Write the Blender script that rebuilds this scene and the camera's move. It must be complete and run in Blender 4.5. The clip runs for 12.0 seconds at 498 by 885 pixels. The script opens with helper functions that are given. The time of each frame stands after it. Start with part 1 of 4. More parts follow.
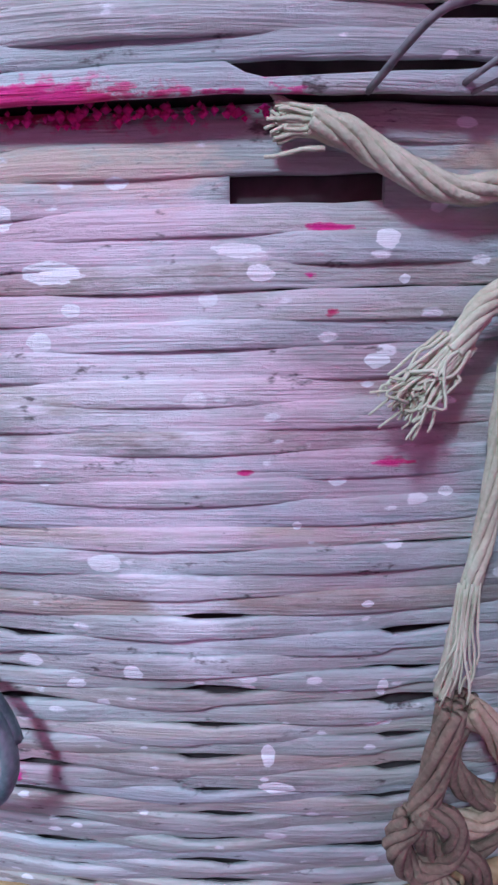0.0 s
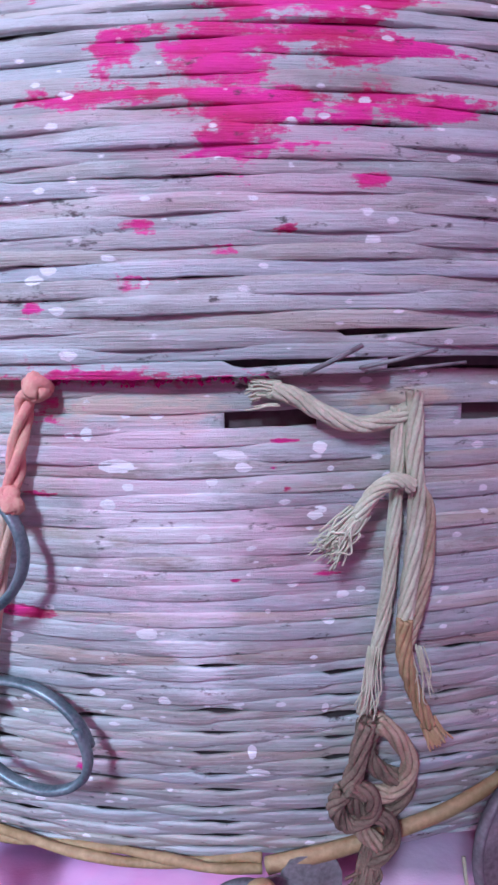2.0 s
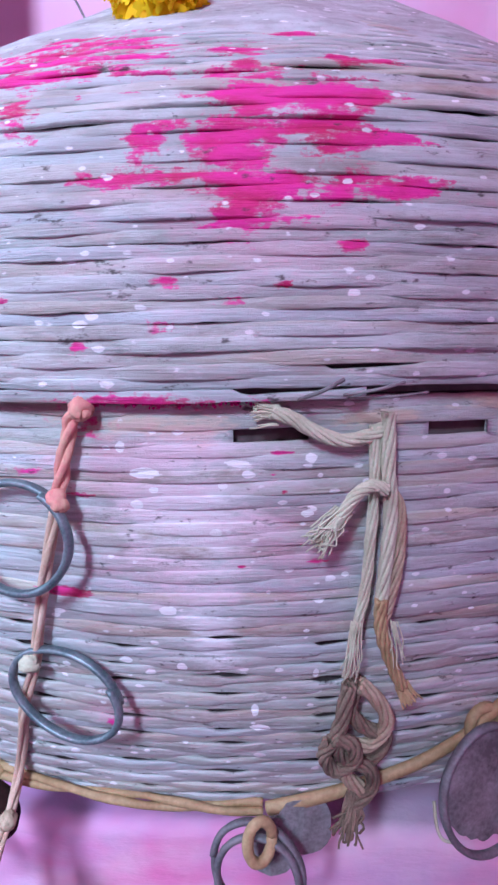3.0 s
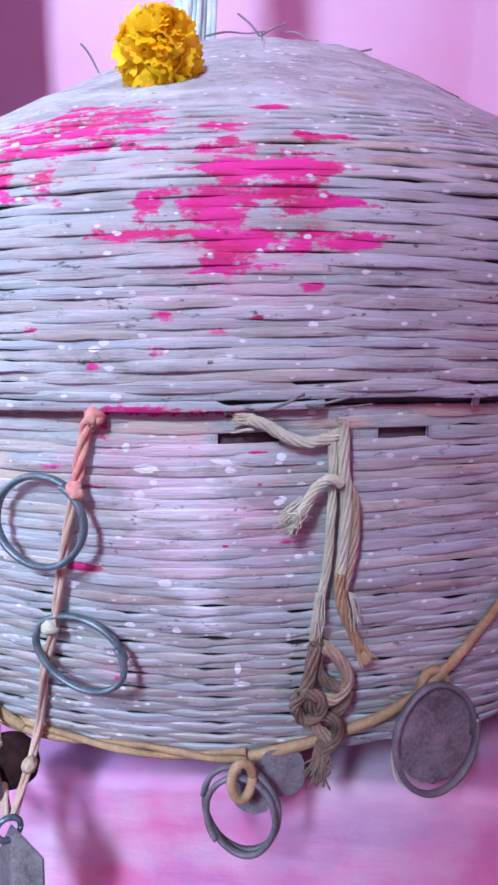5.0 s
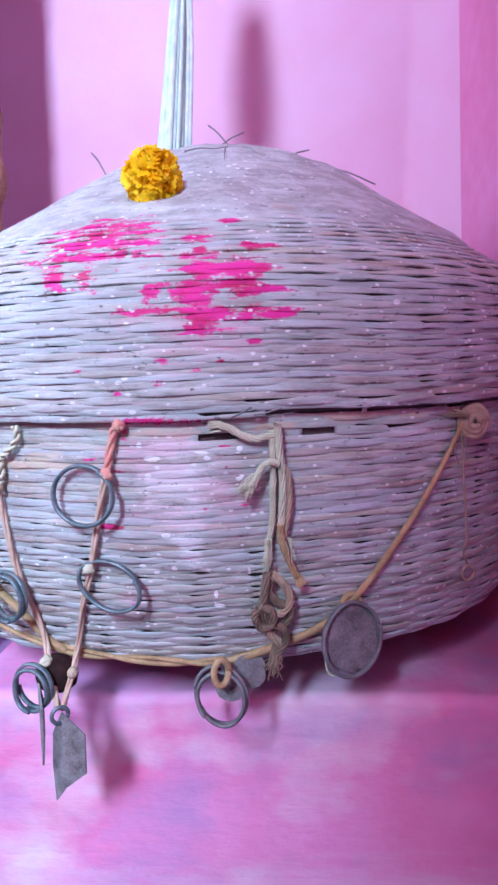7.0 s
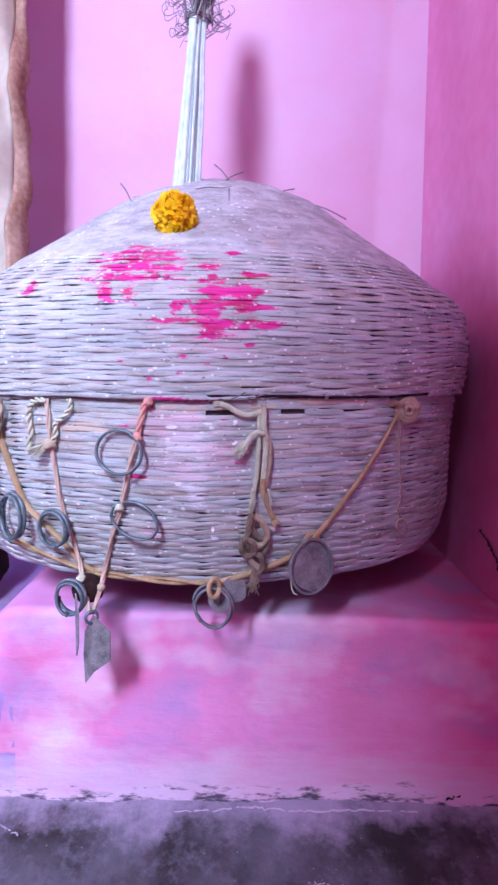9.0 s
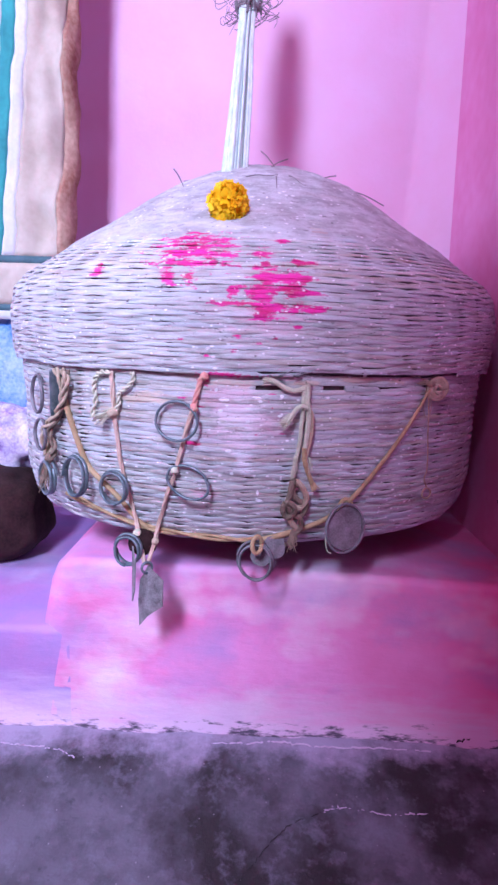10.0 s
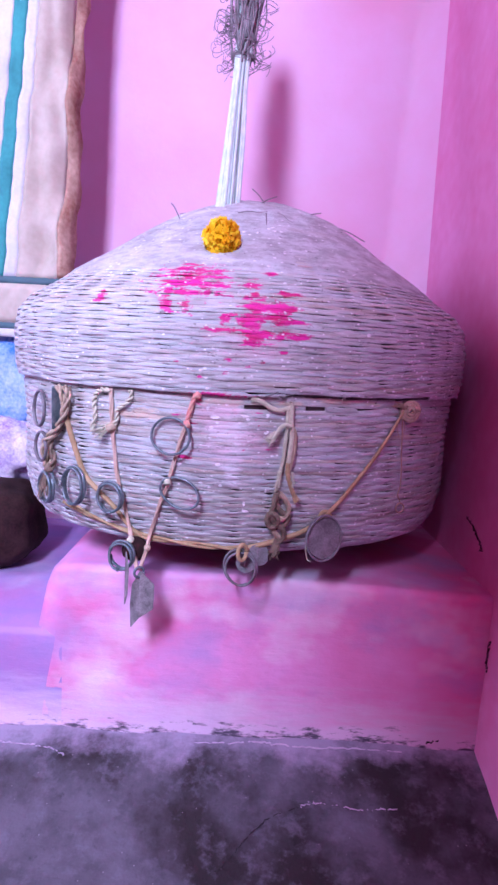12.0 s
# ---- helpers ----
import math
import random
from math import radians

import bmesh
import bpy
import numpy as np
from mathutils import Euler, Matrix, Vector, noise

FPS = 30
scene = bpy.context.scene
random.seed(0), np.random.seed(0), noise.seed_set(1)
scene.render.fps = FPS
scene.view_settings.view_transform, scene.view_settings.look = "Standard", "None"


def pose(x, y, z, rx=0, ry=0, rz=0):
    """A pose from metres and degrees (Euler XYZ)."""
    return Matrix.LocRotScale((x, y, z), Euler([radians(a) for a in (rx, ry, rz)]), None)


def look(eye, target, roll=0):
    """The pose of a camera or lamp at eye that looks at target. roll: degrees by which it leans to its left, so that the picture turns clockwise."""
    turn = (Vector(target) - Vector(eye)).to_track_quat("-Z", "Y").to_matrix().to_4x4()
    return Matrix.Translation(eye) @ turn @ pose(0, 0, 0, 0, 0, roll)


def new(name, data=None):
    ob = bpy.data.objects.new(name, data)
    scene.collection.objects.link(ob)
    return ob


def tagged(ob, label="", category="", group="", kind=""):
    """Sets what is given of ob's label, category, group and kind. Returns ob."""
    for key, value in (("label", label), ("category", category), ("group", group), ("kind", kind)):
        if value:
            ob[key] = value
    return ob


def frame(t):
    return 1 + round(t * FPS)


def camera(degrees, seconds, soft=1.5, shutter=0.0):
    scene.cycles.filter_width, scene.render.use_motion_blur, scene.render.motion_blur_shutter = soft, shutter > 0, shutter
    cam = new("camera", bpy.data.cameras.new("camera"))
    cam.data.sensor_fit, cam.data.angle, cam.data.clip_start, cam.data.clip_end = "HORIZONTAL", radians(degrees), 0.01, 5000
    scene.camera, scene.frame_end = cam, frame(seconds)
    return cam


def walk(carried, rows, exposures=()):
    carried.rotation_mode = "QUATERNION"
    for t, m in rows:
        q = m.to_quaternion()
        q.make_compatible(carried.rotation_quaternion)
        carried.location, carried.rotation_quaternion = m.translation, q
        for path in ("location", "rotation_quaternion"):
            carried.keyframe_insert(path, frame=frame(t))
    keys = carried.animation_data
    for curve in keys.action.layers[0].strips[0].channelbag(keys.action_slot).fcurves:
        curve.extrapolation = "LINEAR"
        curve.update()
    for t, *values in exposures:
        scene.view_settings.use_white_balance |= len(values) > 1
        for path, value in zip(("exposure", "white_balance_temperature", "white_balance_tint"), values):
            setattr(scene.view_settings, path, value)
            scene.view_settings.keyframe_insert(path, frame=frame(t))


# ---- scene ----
cam = camera(42.9, 12.0, soft=2.7)
PATH = [
    (0, (0.007, 0.008, 0.413), (-0.099, 1.998, 0.237), -0.3),
    (0.5, (0.014, 0.0, 0.417), (-0.065, 1.991, 0.251), -0.5),
    (1, (0.009, -0.011, 0.421), (-0.067, 1.979, 0.234), -1.8),
    (1.5, (0.007, -0.032, 0.446), (-0.089, 1.955, 0.242), -0.8),
    (2, (0.012, -0.053, 0.455), (-0.073, 1.933, 0.232), -0.7),
    (2.5, (0.013, -0.073, 0.461), (-0.08, 1.909, 0.213), -0.7),
    (4.5, (0.017, -0.113, 0.472), (-0.072, 1.867, 0.203), -0.0),
    (5, (0.025, -0.132, 0.471), (-0.092, 1.849, 0.225), -0.4),
    (5.5, (0.027, -0.171, 0.485), (-0.042, 1.815, 0.265), 0.3),
    (6, (0.034, -0.176, 0.463), (-0.046, 1.812, 0.258), -0.3),
    (6.5, (0.04, -0.232, 0.474), (-0.072, 1.755, 0.277), -1.9),
    (7, (0.044, -0.266, 0.475), (-0.036, 1.723, 0.284), -1.8),
    (7.2, (0.054, -0.279, 0.471), (-0.029, 1.71, 0.271), -2.1),
    (8.8, (0.03, -0.395, 0.466), (0.03, 1.594, 0.251), 0.3),
    (9, (0.034, -0.41, 0.478), (0.036, 1.577, 0.251), 0.7),
    (9.5, (0.012, -0.452, 0.488), (-0.038, 1.521, 0.166), 2.0),
    (10, (0.006, -0.468, 0.487), (-0.033, 1.505, 0.162), 2.0),
    (10.5, (-0.001, -0.479, 0.481), (-0.008, 1.496, 0.167), 2.5),
    (11, (-0.004, -0.501, 0.486), (-0.016, 1.478, 0.195), 2.7),
    (11.5, (-0.002, -0.517, 0.491), (0.011, 1.465, 0.226), 3.1),
    (12, (0.003, -0.519, 0.491), (0.012, 1.464, 0.227), 3.3),
]
walk(cam, [(t, look(eye, target, roll)) for t, eye, target, roll in PATH],
     exposures=[(0.0, -0.06, 6500, -11), (1.0, -0.02, 6500, -13), (2.5, 0.02, 6500, -2), (4.5, 0.14, 6500, -6), (5.5, 0.14, 6500, -6), (7.0, 0.12, 6500, -4), (9.0, 0.12, 6500, 10), (12.0, 0.04, 6500, 30)])

# ==== place: light ====
world = bpy.data.worlds.new("world")
scene.world = world
world.use_nodes = True
wn = world.node_tree.nodes
sky = wn.new("ShaderNodeTexSky")
sky.sky_type, sky.sun_disc = "NISHITA", False
sky.sun_elevation, sky.sun_rotation = radians(40), radians(200)
world.node_tree.links.new(sky.outputs[0], wn["Background"].inputs[0])
wn["Background"].inputs[1].default_value = 0.1


def area_lamp(name, eye, target, sx, sy, watts, colour):
    data = bpy.data.lights.new(name, "AREA")
    data.shape, data.size, data.size_y, data.energy, data.color = "RECTANGLE", sx, sy, watts, colour
    ob = new(name, data)
    ob.matrix_world = look(eye, target)
    return ob


# key daylight; its window, passage and doorway are added unseen to shape it
FRONT_Y, OUTER_Y = -0.95, -2.0
BAFFLE_X0, BAFFLE_X1, BAFFLE_Z1 = -1.1, -0.200, 2.0
WIN_X0, WIN_X1, WIN_Z0, WIN_Z1 = -0.635, -0.255, 1.52, 2.08
area_lamp("key_daylight", (-0.445, OUTER_Y + 0.01, 1.80), (-0.12, 0.4, 0.45), 0.34, 0.50, 116, (0.55, 0.67, 1.0))
# cool fill added from the left, in an unseen opening in the side wall
SIDE_Y0, SIDE_Y1, SIDE_Z0, SIDE_Z1 = -0.30, 0.20, 0.75, 1.35
area_lamp("side_fill_daylight", (-1.49, -0.05, 1.05), (0.0, 0.2, 0.45), 0.46, 0.56, 17, (0.50, 0.66, 1.0))

# ==== materials ====


def mat(name, rough=0.8, metal=0.0, spec=0.4):
    m = bpy.data.materials.new(name)
    m.use_nodes = True
    nt = m.node_tree
    b = nt.nodes["Principled BSDF"]
    b.inputs["Roughness"].default_value = rough
    b.inputs["Metallic"].default_value = metal
    b.inputs["Specular IOR Level"].default_value = spec
    return m, nt, b


def node(nt, kind, **kw):
    n = nt.nodes.new(kind)
    for k, v in kw.items():
        n.inputs[k].default_value = v
    return n


def coords(nt, scale=(1, 1, 1), offset=(0, 0, 0), world_space=True):
    mp = nt.nodes.new("ShaderNodeMapping")
    mp.inputs["Scale"].default_value = scale
    mp.inputs["Location"].default_value = offset
    if world_space:
        g = nt.nodes.new("ShaderNodeNewGeometry")
        nt.links.new(g.outputs["Position"], mp.inputs[0])
    else:
        g = nt.nodes.new("ShaderNodeTexCoord")
        nt.links.new(g.outputs["Object"], mp.inputs[0])
    return mp.outputs[0]


def noise_of(nt, vec, scale, detail=4, rough=0.55):
    n = node(nt, "ShaderNodeTexNoise", Scale=scale, Detail=detail, Roughness=rough)
    nt.links.new(vec, n.inputs["Vector"])
    return n.outputs["Fac"]


def ramp(nt, fac, stops):
    r = nt.nodes.new("ShaderNodeValToRGB")
    e = r.color_ramp.elements
    while len(e) < len(stops):
        e.new(0.5)
    for el, (p, c) in zip(e, stops):
        el.position = p
        el.color = (c, c, c, 1) if isinstance(c, (int, float)) else (*c, 1)
    nt.links.new(fac, r.inputs[0])
    return r.outputs[0]


def mix(nt, fac, a, b, mode="MIX"):
    m = nt.nodes.new("ShaderNodeMix")
    m.data_type, m.blend_type = "RGBA", mode
    for sock, v in ((m.inputs[0], fac), (m.inputs[6], a), (m.inputs[7], b)):
        if isinstance(v, (int, float)):
            sock.default_value = v
        elif isinstance(v, tuple):
            sock.default_value = (*v, 1)
        else:
            nt.links.new(v, sock)
    return m.outputs[2]


def calc(nt, op, a, b=0.0, clamp=False):
    m = nt.nodes.new("ShaderNodeMath")
    m.operation, m.use_clamp = op, clamp
    for sock, v in ((m.inputs[0], a), (m.inputs[1], b)):
        if isinstance(v, (int, float)):
            sock.default_value = v
        else:
            nt.links.new(v, sock)
    return m.outputs[0]


def bump(nt, b, height, strength, dist):
    n = node(nt, "ShaderNodeBump", Strength=strength, Distance=dist)
    nt.links.new(height, n.inputs["Height"])
    nt.links.new(n.outputs[0], b.inputs["Normal"])


def axis_of(nt, vec):
    s = nt.nodes.new("ShaderNodeSeparateXYZ")
    nt.links.new(vec, s.inputs[0])
    return s.outputs


def plain(name, c1, c2, scale, rough=0.75, metal=0.0, bumpy=0.3, dist=0.001, spec=0.4, stretch=(1, 1, 1)):
    """Two tones at two scales with fine relief."""
    m, nt, b = mat(name, rough, metal, spec)
    v = coords(nt, stretch)
    big, fine = noise_of(nt, v, scale, 5), noise_of(nt, v, scale * 9, 4)
    f = calc(nt, "ADD", calc(nt, "MULTIPLY", big, 0.65), calc(nt, "MULTIPLY", fine, 0.35))
    nt.links.new(mix(nt, ramp(nt, f, [(0.36, 0.0), (0.64, 1.0)]), c1, c2), b.inputs["Base Color"])
    bump(nt, b, f, bumpy, dist)
    return m


PINK, PINK_DEEP, LIME = (0.82, 0.35, 0.65), (0.76, 0.18, 0.40), (0.82, 0.74, 0.84)


def pink_base(nt, v):
    f = noise_of(nt, v, 5.0, 6)
    c = mix(nt, ramp(nt, f, [(0.35, 0.0), (0.68, 1.0)]), PINK_DEEP, PINK)
    fine = noise_of(nt, v, 90, 5)
    c = mix(nt, ramp(nt, fine, [(0.60, 0.0), (0.8, 0.3)]), c, PINK_DEEP)
    return c, fine


def pink_plaster():
    m, nt, b = mat("pink_limewash", 0.7, 0, 0.3)
    v = coords(nt)
    c, fine = pink_base(nt, v)
    streak = noise_of(nt, coords(nt, (4, 4, 1.6)), 1.0, 3)
    c = mix(nt, ramp(nt, streak, [(0.30, 0.38), (0.70, 0.56)]), c, LIME)
    nt.links.new(c, b.inputs["Base Color"])
    bump(nt, b, calc(nt, "ADD", noise_of(nt, v, 12, 4), calc(nt, "MULTIPLY", fine, 0.2)), 0.22, 0.01)
    return m


def ledge_plaster(name="worn_pink_limewash", violet=0.0):
    """Pink wash, rubbed through to lime and violet in blotches, scraped along the foot down to the cement."""
    m, nt, b = mat(name, 0.7, 0, 0.3)
    v = coords(nt)
    c, fine = pink_base(nt, v)
    cloud = noise_of(nt, coords(nt, (6, 6, 9), (3.1, 0, 1.7)), 1.0, 4)
    c = mix(nt, ramp(nt, cloud, [(0.50, 0.0), (0.66, 0.75)]), c, LIME)
    viol = noise_of(nt, coords(nt, (8, 8, 12), (0.4, 2.0, 5.3)), 1.0, 5)
    c = mix(nt, ramp(nt, viol, [(0.50, 0.0), (0.68, 0.6)]), c, (0.42, 0.30, 0.58))
    # violet splashes and the side shelf's violet shade, mixed into the colour
    if violet:
        c = mix(nt, ramp(nt, noise_of(nt, v, 9, 5), [(0.35, violet), (0.65, violet * 0.5)]), c, (0.30, 0.24, 0.56))
    z = axis_of(nt, v)[2]
    low = noise_of(nt, coords(nt, (10, 10, 55)), 1.0, 6, 0.65)
    lvl = calc(nt, "ADD", z, calc(nt, "MULTIPLY", calc(nt, "SUBTRACT", low, 0.5), 0.10))
    c = mix(nt, ramp(nt, lvl, [(0.040, 0.9), (0.095, 0.0)]), c, (0.74, 0.58, 0.74))
    chip = noise_of(nt, coords(nt, (26, 26, 90)), 1.0, 6, 0.7)
    lvl2 = calc(nt, "ADD", z, calc(nt, "MULTIPLY", calc(nt, "SUBTRACT", chip, 0.5), 0.13))
    c = mix(nt, ramp(nt, lvl2, [(0.022, 1.0), (0.034, 0.0)]), c, (0.09, 0.075, 0.11))
    nt.links.new(c, b.inputs["Base Color"])
    bump(nt, b, calc(nt, "ADD", noise_of(nt, v, 14, 5), calc(nt, "MULTIPLY", chip, 0.35)), 0.4, 0.008)
    return m


def dark_floor():
    m, nt, b = mat("dark_cement", 0.72, 0, 0.35)
    v = coords(nt)
    f, g, fine = noise_of(nt, v, 7, 7, 0.6), noise_of(nt, v, 42, 7, 0.7), noise_of(nt, v, 160, 4)
    c = mix(nt, ramp(nt, f, [(0.42, 0.0), (0.60, 1.0)]), (0.020, 0.014, 0.016), (0.11, 0.10, 0.13))
    c = mix(nt, ramp(nt, g, [(0.52, 0.0), (0.66, 0.45)]), c, (0.16, 0.15, 0.20))
    c = mix(nt, ramp(nt, g, [(0.28, 0.7), (0.42, 0.0)]), c, (0.022, 0.018, 0.022))
    ax = axis_of(nt, v)
    near = calc(nt, "ADD", ax[1], calc(nt, "MULTIPLY", calc(nt, "SUBTRACT", noise_of(nt, v, 16, 6, 0.7), 0.5), 0.16))
    c = mix(nt, ramp(nt, near, [(0.17, 0.0), (0.215, 0.65)]), c, (0.42, 0.34, 0.48))
    vor = node(nt, "ShaderNodeTexVoronoi", Scale=70)
    nt.links.new(v, vor.inputs["Vector"])
    c = mix(nt, ramp(nt, vor.outputs["Distance"], [(0.03, 0.4), (0.07, 0.0)]), c, (0.42, 0.38, 0.42))
    nt.links.new(c, b.inputs["Base Color"])
    nt.links.new(ramp(nt, f, [(0.3, 0.55), (0.7, 0.85)]), b.inputs["Roughness"])
    bump(nt, b, calc(nt, "ADD", g, calc(nt, "MULTIPLY", fine, 0.3)), 0.5, 0.006)
    return m


# powder stains: x, z, half width, half height
LID_POWDER = [(-0.061, 0.5673, 0.0343, 0.0164), (0.001, 0.5254, 0.0146, 0.0160), (0.027, 0.5293, 0.0126, 0.0155), (0.008, 0.5389, 0.0118, 0.0101), (-0.011, 0.5179, 0.0158, 0.0036), (-0.03, 0.5174, 0.0136, 0.0028),
              (0.004, 0.5111, 0.0091, 0.0077), (0.029, 0.5416, 0.0123, 0.0056), (0.043, 0.5268, 0.0147, 0.0024), (0.048, 0.513, 0.0111, 0.0032), (0.034, 0.5175, 0.0120, 0.0035), (0.038, 0.5554, 0.0122, 0.0034),
              (-0.062, 0.5377, 0.0066, 0.0081), (-0.082, 0.5423, 0.0052, 0.0111), (-0.024, 0.526, 0.0060, 0.0055), (0.037, 0.5391, 0.0063, 0.0081), (0.017, 0.5162, 0.0120, 0.0029), (-0.041, 0.5183, 0.0052, 0.0020)]
LID_SPECKS = [(0.001, 0.5637, 0.0113, 0.0066), (0.004, 0.5521, 0.0039, 0.0036), (-0.029, 0.5711, 0.0073, 0.0025), (0.018, 0.577, 0.007, 0.0026), (-0.094, 0.583, 0.0053, 0.0032), (0.036, 0.4982, 0.0028, 0.0019),
              (-0.043, 0.5521, 0.0046, 0.0029), (-0.019, 0.4881, 0.0046, 0.0014), (-0.071, 0.5841, 0.0049, 0.003), (-0.022, 0.4748, 0.0048, 0.0021), (-0.046, 0.4706, 0.0032, 0.0022), (-0.07, 0.4835, 0.0032, 0.0015),
              (0.034, 0.498, 0.0033, 0.0021), (0.015, 0.4868, 0.0038, 0.0012), (0.001, 0.4825, 0.0057, 0.0012), (-0.086, 0.5428, 0.0069, 0.0042), (-0.084, 0.5357, 0.0067, 0.0026), (-0.154, 0.5449, 0.008, 0.005)]
BODY_POWDER = [(-0.024, 0.4535, 0.030, 0.0026), (-0.048, 0.4500, 0.010, 0.008), (-0.049, 0.3320, 0.003, 0.004)]
LIME_DROPS = [(-0.029, 0.4308, 0.0052, 0.0021), (0.0004, 0.434, 0.0051, 0.0014), (0.0232, 0.4356, 0.0021, 0.0017), (0.0036, 0.4304, 0.0023, 0.0013), (-0.0046, 0.4268, 0.0015, 0.0014),
              (-0.0268, 0.4251, 0.0017, 0.0012), (-0.0325, 0.4201, 0.0022, 0.0018), (0.0222, 0.417, 0.002, 0.0012), (-0.0071, 0.4107, 0.0022, 0.0016), (0.0262, 0.4296, 0.0011, 0.0009),
              (-0.0211, 0.3593, 0.0022, 0.0021), (-0.0326, 0.3561, 0.0021, 0.0013), (-0.0247, 0.3818, 0.0033, 0.0017), (0.0253, 0.3471, 0.0041, 0.0013), (0.0041, 0.3397, 0.0014, 0.0028),
              (0.0057, 0.332, 0.0042, 0.0016), (0.0259, 0.3559, 0.0011, 0.0026), (-0.0367, 0.4395, 0.0017, 0.0022), (0.0223, 0.3739, 0.0015, 0.0009), (0.0094, 0.389, 0.0011, 0.001),
              (0.035, 0.3949, 0.0012, 0.0008), (0.12, 0.52, 0.0025, 0.0018)]
POWDER_DROPS = [(0.0114, 0.4301, 0.0011, 0.0006), (0.0146, 0.4246, 0.0018, 0.0009), (0.0157, 0.4373, 0.0039, 0.0006), (0.0257, 0.4001, 0.0037, 0.001), (0.0002, 0.3985, 0.0015, 0.0005),
                (-0.0607, 0.3876, 0.0076, 0.002), (-0.0698, 0.4309, 0.0074, 0.0015), (-0.0505, 0.423, 0.0054, 0.0011)]
PALE_WASH = [(-0.015, 0.4150, 0.026, 0.034), (-0.010, 0.3730, 0.012, 0.02)]
BARE_CANE = [(-0.03, 0.4465, 0.040, 0.0055), (0.045, 0.448, 0.03, 0.004), (0.10, 0.452, 0.05, 0.004), (-0.10, 0.43, 0.03, 0.008)]
PINK_WASH = [(-0.028, 0.3950, 0.034, 0.016), (0.006, 0.508, 0.05, 0.026), (-0.033, 0.4350, 0.045, 0.022), (0.014, 0.4030, 0.03, 0.03), (-0.048, 0.3380, 0.02, 0.012)]


def blobs(nt, v, spots):
    top = None
    for x, z, w, h in spots:
        mp = nt.nodes.new("ShaderNodeMapping")
        mp.inputs["Scale"].default_value = (1 / w, 0, 1 / h)
        mp.inputs["Location"].default_value = (-x / w, 0, -z / h)
        nt.links.new(v, mp.inputs[0])
        ln = nt.nodes.new("ShaderNodeVectorMath")
        ln.operation = "LENGTH"
        nt.links.new(mp.outputs[0], ln.inputs[0])
        one = calc(nt, "SUBTRACT", 1.0, ln.outputs["Value"])
        top = one if top is None else calc(nt, "MAXIMUM", top, one)
    front = calc(nt, "LESS_THAN", axis_of(nt, v)[1], 0.4)
    return calc(nt, "ADD", top, calc(nt, "MULTIPLY", calc(nt, "SUBTRACT", front, 1.0), 9.0))


STAINS = {"powder": LID_POWDER, "specks": LID_SPECKS + BODY_POWDER, "pale_wash": PALE_WASH, "bare_cane": BARE_CANE, "pink_wash": PINK_WASH}


def stain(me):
    """Writes how deep each point lies in the stains of each kind on the basket's front."""
    co = np.empty(len(me.vertices) * 3)
    me.vertices.foreach_get("co", co)
    x, y, z = co.reshape(-1, 3).T
    for kind_name, spots in STAINS.items():
        depth = np.full(len(x), -4.0)
        for sx0, sz0, w, h in spots:
            depth = np.maximum(depth, 1 - np.hypot((x - sx0) / w, (z - sz0) / h))
        depth[y > 0.4] = -4.0
        me.attributes.new(kind_name, "FLOAT", "POINT").data.foreach_set("value", depth)
    return me


def stained(nt, kind_name):
    a = nt.nodes.new("ShaderNodeAttribute")
    a.attribute_name = kind_name
    return a.outputs["Fac"]


